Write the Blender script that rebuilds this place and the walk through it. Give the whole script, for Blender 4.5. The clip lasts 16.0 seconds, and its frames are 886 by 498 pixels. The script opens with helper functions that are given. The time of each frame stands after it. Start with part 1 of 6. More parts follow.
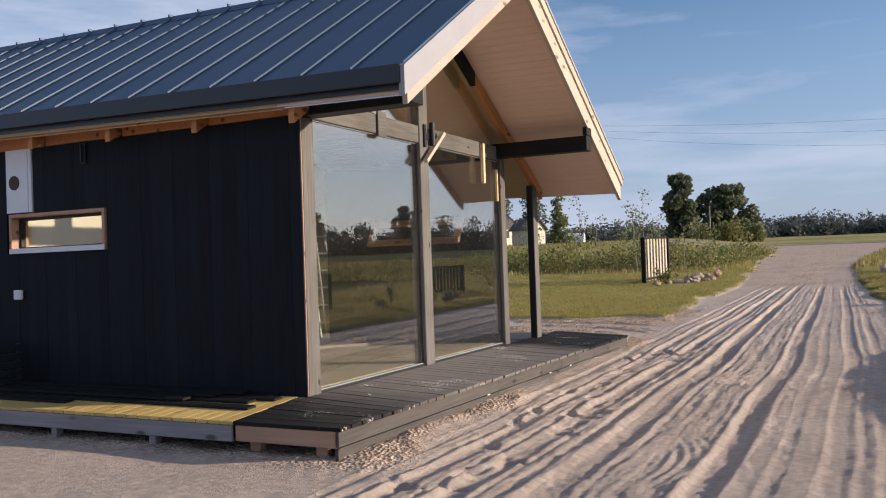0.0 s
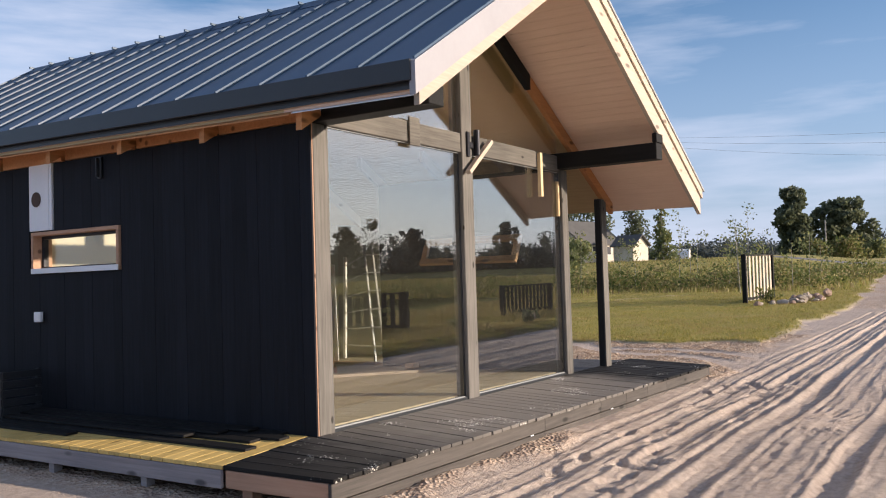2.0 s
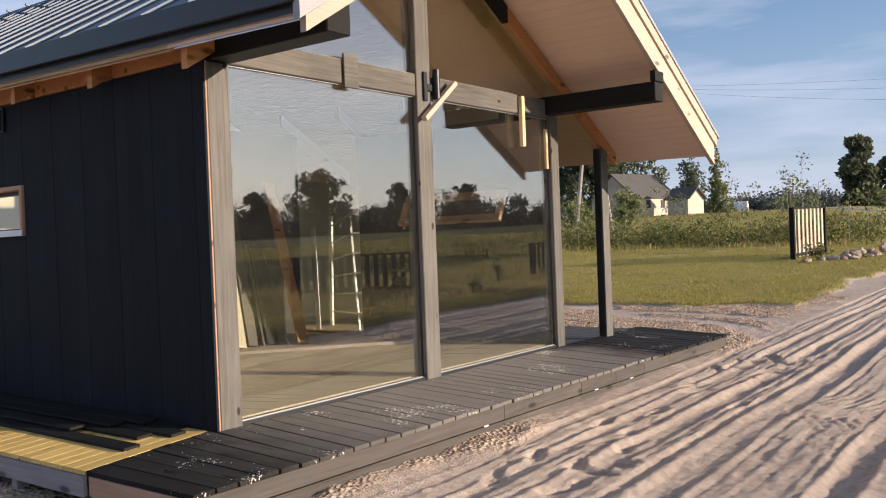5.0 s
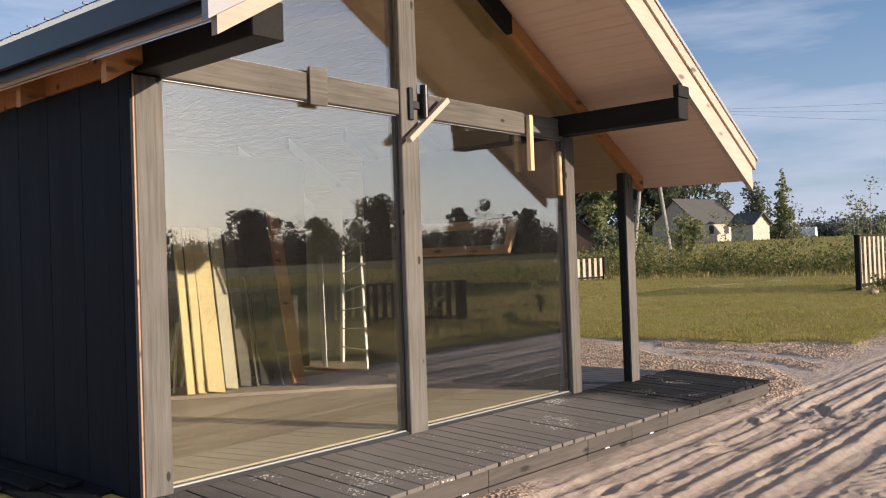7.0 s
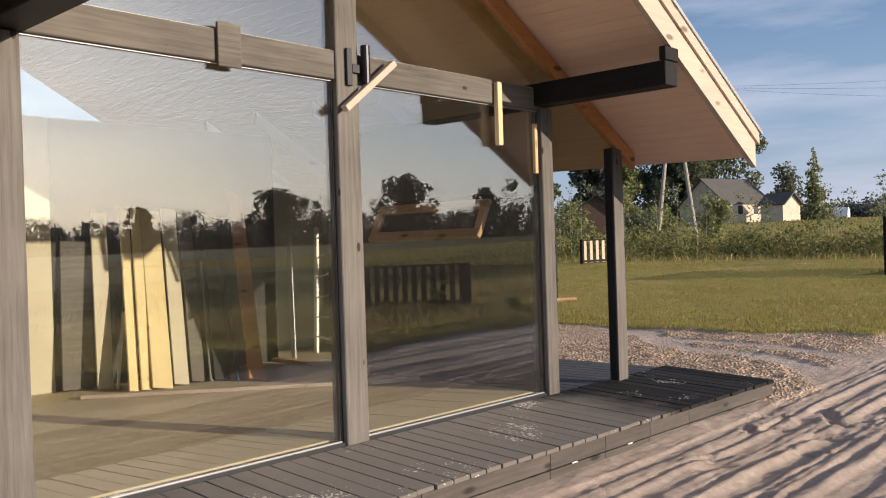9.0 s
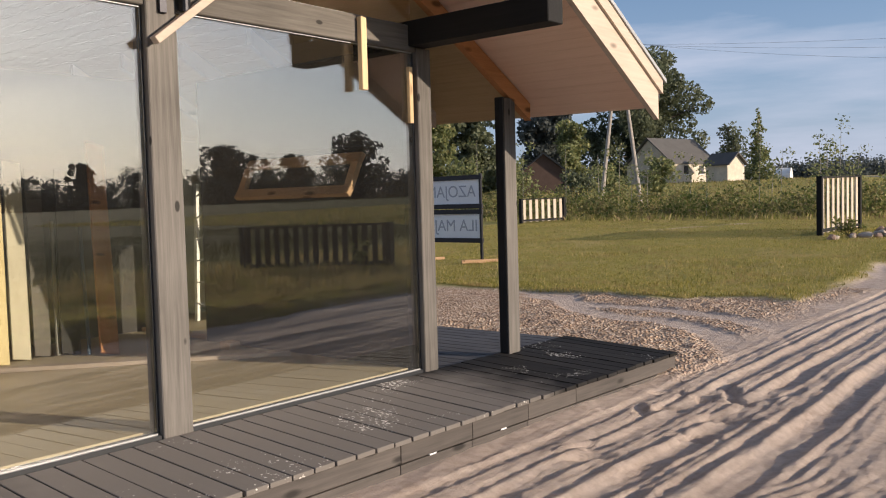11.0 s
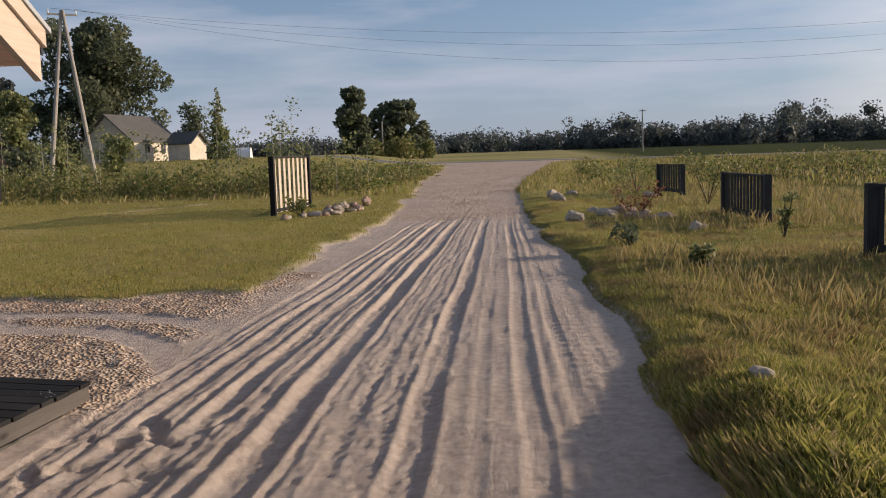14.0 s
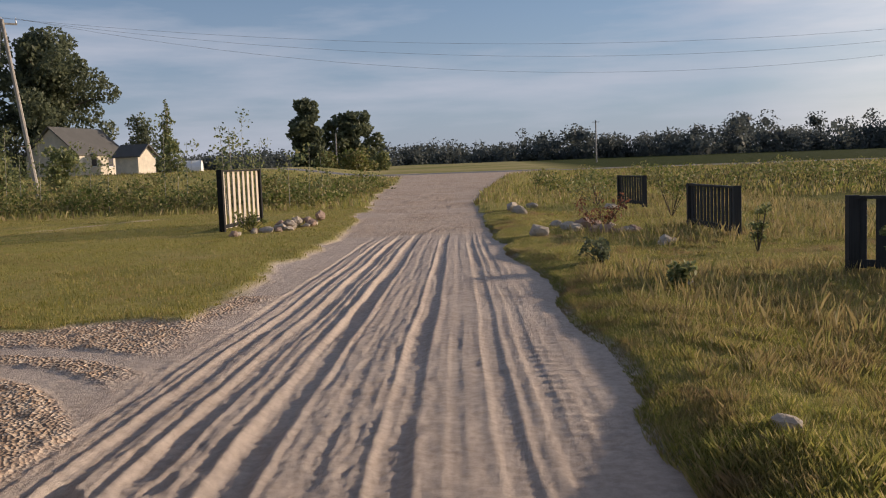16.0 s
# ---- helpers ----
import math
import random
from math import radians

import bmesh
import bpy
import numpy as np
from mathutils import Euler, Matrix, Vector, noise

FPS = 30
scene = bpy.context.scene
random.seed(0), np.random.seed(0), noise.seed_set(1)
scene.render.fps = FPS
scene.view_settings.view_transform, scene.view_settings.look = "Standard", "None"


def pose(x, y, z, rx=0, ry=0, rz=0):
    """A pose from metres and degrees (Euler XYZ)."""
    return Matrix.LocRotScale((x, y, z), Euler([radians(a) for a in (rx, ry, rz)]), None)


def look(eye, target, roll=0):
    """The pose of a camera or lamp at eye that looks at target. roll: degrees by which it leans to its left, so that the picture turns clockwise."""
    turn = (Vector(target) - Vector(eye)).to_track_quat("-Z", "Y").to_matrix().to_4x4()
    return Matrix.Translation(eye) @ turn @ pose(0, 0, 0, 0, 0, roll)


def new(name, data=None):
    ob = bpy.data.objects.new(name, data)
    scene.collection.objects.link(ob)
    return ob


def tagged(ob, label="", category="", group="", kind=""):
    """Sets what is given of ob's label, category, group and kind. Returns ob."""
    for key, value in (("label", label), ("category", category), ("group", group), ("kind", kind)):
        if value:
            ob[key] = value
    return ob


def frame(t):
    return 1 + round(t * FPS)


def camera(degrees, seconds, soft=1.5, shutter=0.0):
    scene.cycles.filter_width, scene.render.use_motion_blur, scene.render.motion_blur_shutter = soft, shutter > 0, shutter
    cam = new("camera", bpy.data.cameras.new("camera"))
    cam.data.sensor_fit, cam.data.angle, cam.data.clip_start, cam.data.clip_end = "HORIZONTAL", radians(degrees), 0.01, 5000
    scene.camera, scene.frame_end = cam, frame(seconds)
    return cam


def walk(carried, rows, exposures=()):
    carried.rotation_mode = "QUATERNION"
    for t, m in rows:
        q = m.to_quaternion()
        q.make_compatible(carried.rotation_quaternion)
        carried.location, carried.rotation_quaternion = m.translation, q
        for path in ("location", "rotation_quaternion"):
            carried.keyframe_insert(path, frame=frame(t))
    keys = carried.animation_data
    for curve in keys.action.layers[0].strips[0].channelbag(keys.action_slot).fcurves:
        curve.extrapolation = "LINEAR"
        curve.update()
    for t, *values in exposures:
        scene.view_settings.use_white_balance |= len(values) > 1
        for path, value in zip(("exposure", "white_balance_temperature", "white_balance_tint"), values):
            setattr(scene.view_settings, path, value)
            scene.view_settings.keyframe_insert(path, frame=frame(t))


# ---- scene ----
cam = camera(53.8, 16.0, soft=1.1)
METRES, EYE, TILT, LEAN, TURN = 8.25, 1.43, 0.0, 0.0, 26.3
ROWS = [
    (0.0, 0.0, 0.0, 0.0, 0.03, 0.81, 1.93),
    (0.5, 0.025, 0.028, 0.0027, 0.69, 1.11, 1.94),
    (1.0, 0.0363, 0.062, 0.0028, 4.21, 1.64, 2.2),
    (1.5, 0.0476, 0.0932, 0.0058, 4.4, 1.96, 1.86),
    (2.0, 0.0706, 0.1168, 0.0048, 6.82, 2.07, 1.73),
    (2.5, 0.0906, 0.1392, 0.0055, 10.21, 0.89, 2.8),
    (3.0, 0.1025, 0.1675, 0.0043, 10.06, -0.42, 2.3),
    (3.5, 0.1154, 0.1922, 0.0064, 9.85, -1.24, 1.99),
    (4.0, 0.1353, 0.2172, 0.0087, 9.69, -1.0, 1.91),
    (6.5, 0.1964, 0.3526, 0.0128, 12.43, 0.0, 2.65),
    (7.0, 0.2095, 0.3863, 0.0179, 14.58, 1.02, 1.96),
    (7.5, 0.2261, 0.4128, 0.0183, 23.07, 1.76, 1.3),
    (8.0, 0.2328, 0.44, 0.0176, 25.28, 1.67, 1.91),
    (8.5, 0.2391, 0.4736, 0.0221, 19.48, 1.49, 2.26),
    (11.0, 0.301, 0.6254, 0.0203, 13.33, -3.05, 1.57),
    (11.5, 0.3029, 0.6551, 0.0205, 11.3, -3.96, 1.46),
    (12.0, 0.3024, 0.6881, 0.0213, 5.01, -3.73, 0.56),
    (12.5, 0.3158, 0.7173, 0.0199, 4.61, -5.09, 0.87),
    (13.0, 0.3365, 0.7518, 0.0226, -0.81, -4.88, 2.28),
    (13.5, 0.3453, 0.7795, 0.0245, -12.91, -5.1, 1.81),
    (14.0, 0.3554, 0.7988, 0.0247, -20.56, -5.46, 1.84),
    (14.5, 0.372, 0.8191, 0.0248, -21.69, -5.27, 2.57),
    (15.0, 0.3788, 0.8377, 0.0246, -21.87, -5.58, 2.32),
    (15.5, 0.3782, 0.8694, 0.0264, -22.14, -5.12, 2.14),
    (16.0, 0.3844, 0.9001, 0.0278, -23.54, -4.8, 2.15),
]
walk(cam, [(t, pose(0, 0, EYE, TILT, LEAN, TURN) @ pose(METRES * x, METRES * y, METRES * z, 90 + pitch, roll, yaw)) for t, x, y, z, yaw, pitch, roll in ROWS],
     exposures=[(t, e, k, 12.5) for t, e, k in ((0.0, 0.37, 6150), (1.5, 0.50, 6150), (2.5, 0.65, 6300), (4.0, 0.61, 6400), (6.5, 0.45, 6350), (9.0, 0.35, 6350), (11.0, 0.33, 6300), (12.5, 0.39, 6250), (13.5, 0.14, 6500), (16.0, 0.04, 6600))])


# ---- world, sun ----
SUN_AZ, SUN_EL = 69.5, 13.0          # degrees clockwise from +y, degrees up
world = bpy.data.worlds.new("sky")
scene.world = world
world.use_nodes = True
wn, wl = world.node_tree.nodes, world.node_tree.links
wn.clear()
sky = wn.new("ShaderNodeTexSky")
sky.sky_type, sky.sun_disc = "NISHITA", False
sky.sun_elevation, sky.sun_rotation = radians(SUN_EL), radians(SUN_AZ)
sky.air_density, sky.dust_density, sky.ozone_density = 1.0, 0.8, 3.5
tc = wn.new("ShaderNodeTexCoord")
mp = wn.new("ShaderNodeMapping")
mp.inputs["Scale"].default_value = (1.5, 1.5, 10.0)
cn = wn.new("ShaderNodeTexNoise")
cn.inputs["Scale"].default_value, cn.inputs["Detail"].default_value, cn.inputs["Roughness"].default_value = 1.7, 7.0, 0.55
ramp = wn.new("ShaderNodeValToRGB")
ramp.color_ramp.elements[0].position, ramp.color_ramp.elements[1].position = 0.43, 0.70
ramp.color_ramp.elements[1].color = (0.8, 0.8, 0.8, 1)
cm = wn.new("ShaderNodeMix")
cm.data_type = "RGBA"
cm.inputs["B"].default_value = (5.2, 5.35, 6.0, 1)
bg = wn.new("ShaderNodeBackground")
bg.inputs["Strength"].default_value = 0.11
wo = wn.new("ShaderNodeOutputWorld")
wl.new(tc.outputs["Generated"], mp.inputs["Vector"])
wl.new(mp.outputs["Vector"], cn.inputs["Vector"])
wl.new(cn.outputs["Fac"], ramp.inputs["Fac"])
wl.new(ramp.outputs["Color"], cm.inputs["Factor"])
# pale haze low over the horizon
hz = wn.new("ShaderNodeSeparateXYZ")
hr = wn.new("ShaderNodeValToRGB")
hr.color_ramp.elements[0].position, hr.color_ramp.elements[1].position = 0.0, 0.30
hr.color_ramp.elements[0].color, hr.color_ramp.elements[1].color = (0.75, 0.75, 0.75, 1), (0, 0, 0, 1)
hm = wn.new("ShaderNodeMix")
hm.data_type = "RGBA"
hm.inputs["B"].default_value = (3.5, 3.95, 5.0, 1)
wl.new(tc.outputs["Generated"], hz.inputs[0])
wl.new(hz.outputs["Z"], hr.inputs["Fac"])
wl.new(hr.outputs["Color"], hm.inputs["Factor"])
wl.new(sky.outputs["Color"], hm.inputs["A"])
gdot = wn.new("ShaderNodeVectorMath")
gdot.operation = "DOT_PRODUCT"
gdot.inputs[1].default_value = (math.sin(radians(SUN_AZ)), math.cos(radians(SUN_AZ)), 0.2)
gmap = wn.new("ShaderNodeMapRange")
gmap.inputs["From Min"].default_value, gmap.inputs["From Max"].default_value = 0.6, 1.0
gmix = wn.new("ShaderNodeMix")
gmix.data_type = "RGBA"
gmix.inputs["A"].default_value, gmix.inputs["B"].default_value = (3.1, 3.6, 4.9, 1), (12.5, 11.2, 9.8, 1)
wl.new(tc.outputs["Generated"], gdot.inputs[0])
wl.new(gdot.outputs["Value"], gmap.inputs["Value"])
wl.new(gmap.outputs["Result"], gmix.inputs["Factor"])
wl.new(gmix.outputs["Result"], hm.inputs["B"])
cg2 = wn.new("ShaderNodeMix")
cg2.data_type = "RGBA"
cg2.inputs["A"].default_value, cg2.inputs["B"].default_value = (4.6, 4.85, 5.65, 1), (13.5, 12.4, 11.2, 1)
wl.new(gmap.outputs["Result"], cg2.inputs["Factor"])
wl.new(cg2.outputs["Result"], cm.inputs["B"])
wl.new(hm.outputs["Result"], cm.inputs["A"])
wl.new(cm.outputs["Result"], bg.inputs["Color"])
wl.new(bg.outputs["Background"], wo.inputs["Surface"])

sun = new("sun", bpy.data.lights.new("sun", "SUN"))
sun.data.energy, sun.data.angle, sun.data.color = 5.0, radians(0.55), (1.0, 0.82, 0.62)
sx, sy, sz = math.sin(radians(SUN_AZ)) * math.cos(radians(SUN_EL)), math.cos(radians(SUN_AZ)) * math.cos(radians(SUN_EL)), math.sin(radians(SUN_EL))
sun.matrix_world = look((sx * 60, sy * 60, sz * 60), (0, 0, 0))


# ---- materials ----
def material(name, rough=0.8, metal=0.0, spec=0.4):
    m = bpy.data.materials.new(name)
    m.use_nodes = True
    b = m.node_tree.nodes["Principled BSDF"]
    b.inputs["Roughness"].default_value, b.inputs["Metallic"].default_value = rough, metal
    b.inputs["Specular IOR Level"].default_value = spec
    return m, m.node_tree.nodes, m.node_tree.links, b


def noise_node(n, l, vec, scale, detail=4.0, rough=0.6, stretch=None):
    t = n.new("ShaderNodeTexNoise")
    t.inputs["Scale"].default_value, t.inputs["Detail"].default_value, t.inputs["Roughness"].default_value = scale, detail, rough
    if stretch:
        mpn = n.new("ShaderNodeMapping")
        mpn.inputs["Scale"].default_value = stretch
        l.new(vec, mpn.inputs["Vector"])
        vec = mpn.outputs["Vector"]
    l.new(vec, t.inputs["Vector"])
    return t


def ramp_node(n, l, fac, stops):
    r = n.new("ShaderNodeValToRGB")
    e = r.color_ramp.elements
    while len(e) < len(stops):
        e.new(0.5)
    for k, (p, c) in zip(e, stops):
        k.position, k.color = p, (*c, 1)
    l.new(fac, r.inputs["Fac"])
    return r


def mix_node(n, l, fac, a, b, mode="MIX"):
    m = n.new("ShaderNodeMix")
    m.data_type, m.blend_type = "RGBA", mode
    for key, v in (("Factor", fac), ("A", a), ("B", b)):
        if isinstance(v, (int, float)):
            m.inputs[key].default_value = v
        elif isinstance(v, tuple):
            m.inputs[key].default_value = (*v, 1)
        else:
            l.new(v, m.inputs[key])
    return m.outputs["Result"]


def bump_node(n, l, b, height, strength, dist):
    k = n.new("ShaderNodeBump")
    k.inputs["Strength"].default_value, k.inputs["Distance"].default_value = strength, dist
    l.new(height, k.inputs["Height"])
    l.new(k.outputs["Normal"], b.inputs["Normal"])


def wood(name, dark, light, axis="z", rough=0.7, vary=0.35, knots=True, stain=None, spec=0.3):
    """Sawn wood whose grain runs along the given axis of the object."""
    m, n, l, b = material(name, rough, 0, spec)
    co = n.new("ShaderNodeTexCoord").outputs["Object"]
    oi = n.new("ShaderNodeObjectInfo")
    off = n.new("ShaderNodeVectorMath")
    off.operation = "MULTIPLY_ADD"
    cmb = n.new("ShaderNodeCombineXYZ")
    for i in range(3):
        l.new(oi.outputs["Random"], cmb.inputs[i])
    off.inputs[1].default_value = (37.0, 61.0, 23.0)
    l.new(cmb.outputs[0], off.inputs[0])
    l.new(co, off.inputs[2])
    v = off.outputs[0]
    st = {"x": (0.6, 14, 14), "y": (14, 0.6, 14), "z": (14, 14, 0.6)}[axis]
    g = noise_node(n, l, v, 3.0, 6, 0.65, st)
    big = noise_node(n, l, v, 1.3, 3, 0.5)
    c = ramp_node(n, l, g.outputs["Fac"], [(0.3, dark), (0.7, light)]).outputs["Color"]
    c = mix_node(n, l, 0.35, c, ramp_node(n, l, big.outputs["Fac"], [(0.35, dark), (0.65, light)]).outputs["Color"])
    if knots:
        kz = 2.6 if knots is True else knots
        vo = n.new("ShaderNodeTexVoronoi")
        vo.inputs["Scale"].default_value = 1.0
        mpk = n.new("ShaderNodeMapping")
        mpk.inputs["Scale"].default_value = {"x": (kz, 7, 7), "y": (7, kz, 7), "z": (7, 7, kz)}[axis]
        l.new(v, mpk.inputs["Vector"])
        l.new(mpk.outputs["Vector"], vo.inputs["Vector"])
        kf = ramp_node(n, l, vo.outputs["Distance"], [(0.10, (1, 1, 1)), (0.20, (0, 0, 0))] if knots is True else [(0.09, (1, 1, 1)), (0.13, (0, 0, 0))]).outputs["Color"]
        if knots is not True:
            pick = ramp_node(n, l, vo.outputs["Color"], [(0.38, (0, 0, 0)), (0.42, (1, 1, 1))]).outputs["Color"]
            kf = mix_node(n, l, 1.0, kf, pick, "MULTIPLY")
        c = mix_node(n, l, kf, c, tuple(q * 0.42 for q in dark))
    rv = n.new("ShaderNodeMapRange")
    rv.inputs["To Min"].default_value, rv.inputs["To Max"].default_value = 1 - vary, 1 + vary * 0.5
    l.new(oi.outputs["Random"], rv.inputs["Value"])
    vm = n.new("ShaderNodeVectorMath")
    vm.operation = "SCALE"
    l.new(c, vm.inputs[0])
    l.new(rv.outputs["Result"], vm.inputs["Scale"])
    c = vm.outputs[0]
    if stain:
        c = stain(n, l, co, c)
    l.new(c, b.inputs["Base Color"])
    bump_node(n, l, b, g.outputs["Fac"], 0.25, 0.004)
    return m


def plain(name, col, rough=0.6, metal=0.0, vary=0.15, scale=6.0, spec=0.4, bump=0.1, dist=0.004):
    m, n, l, b = material(name, rough, metal, spec)
    co = n.new("ShaderNodeTexCoord").outputs["Object"]
    g = noise_node(n, l, co, scale, 5)
    g2 = noise_node(n, l, co, scale * 9, 3)
    lo, hi = tuple(q * (1 - vary) for q in col), tuple(min(1, q * (1 + vary)) for q in col)
    c = ramp_node(n, l, g.outputs["Fac"], [(0.3, lo), (0.7, hi)]).outputs["Color"]
    c = mix_node(n, l, 0.3, c, ramp_node(n, l, g2.outputs["Fac"], [(0.3, lo), (0.7, hi)]).outputs["Color"])
    l.new(c, b.inputs["Base Color"])
    if bump:
        bump_node(n, l, b, g2.outputs["Fac"], bump, dist)
    return m


def leafy(name, a, c2, dry=None, patch=None):
    m, n, l, b = material(name, 0.6, 0, 0.3)
    geo = n.new("ShaderNodeNewGeometry")
    stops = [(0.0, a), (0.65, c2)] + ([(1.0, dry)] if dry else [])
    r = ramp_node(n, l, geo.outputs["Random Per Island"], stops)
    col = r.outputs["Color"]
    if patch:
        # clumps that have dried to straw or stayed darker
        co = n.new("ShaderNodeTexCoord").outputs["Object"]
        pf = noise_node(n, l, co, 1.4, 4, 0.65)
        col = mix_node(n, l, ramp_node(n, l, pf.outputs["Fac"], [(0.48, (0, 0, 0)), (0.62, (0.8, 0.8, 0.8))]).outputs["Color"], col, patch)
        pg = noise_node(n, l, co, 3.1, 4, 0.65)
        col = mix_node(n, l, ramp_node(n, l, pg.outputs["Fac"], [(0.52, (0, 0, 0)), (0.68, (0.7, 0.7, 0.7))]).outputs["Color"], col, tuple(q * 0.8 for q in a))
    l.new(col, b.inputs["Base Color"])
    tr = n.new("ShaderNodeBsdfTranslucent")
    l.new(col, tr.inputs["Color"])
    ms = n.new("ShaderNodeMixShader")
    ms.inputs[0].default_value = 0.44
    l.new(b.outputs[0], ms.inputs[1])
    l.new(tr.outputs[0], ms.inputs[2])
    l.new(ms.outputs[0], n["Material Output"].inputs["Surface"])
    return m


def deck_stain(n, l, co, c):
    """Paint specks everywhere, and dust where feet have worn the stain in the middle of the deck."""
    sep = n.new("ShaderNodeSeparateXYZ")
    l.new(co, sep.inputs[0])
    wob = noise_node(n, l, co, 1.6, 3)
    add = n.new("ShaderNodeMath")
    add.operation = "MULTIPLY_ADD"
    add.inputs[1].default_value = 1.6
    l.new(wob.outputs["Fac"], add.inputs[0])
    l.new(sep.outputs["Y"], add.inputs[2])
    worn = ramp_node(n, l, map01(n, l, add.outputs[0], -3.7, 4.7), [(0.16, (0, 0, 0)), (0.36, (1, 1, 1)), (0.70, (1, 1, 1)), (0.79, (0, 0, 0))]).outputs["Color"]
    c = mix_node(n, l, worn, c, (0.165, 0.151, 0.138))
    vo = noise_node(n, l, co, 48, 2, 0.5)
    area = noise_node(n, l, co, 2.1, 2, 0.5)
    mul = n.new("ShaderNodeMath")
    mul.operation = "MULTIPLY"
    l.new(vo.outputs["Fac"], mul.inputs[0])
    l.new(area.outputs["Fac"], mul.inputs[1])
    sp = ramp_node(n, l, mul.outputs[0], [(0.40, (0, 0, 0)), (0.43, (1, 1, 1))]).outputs["Color"]
    return mix_node(n, l, sp, c, (0.62, 0.6, 0.56))


def map01(n, l, v, a, b):
    r = n.new("ShaderNodeMapRange")
    r.inputs["From Min"].default_value, r.inputs["From Max"].default_value = a, b
    l.new(v, r.inputs["Value"])
    return r.outputs["Result"]


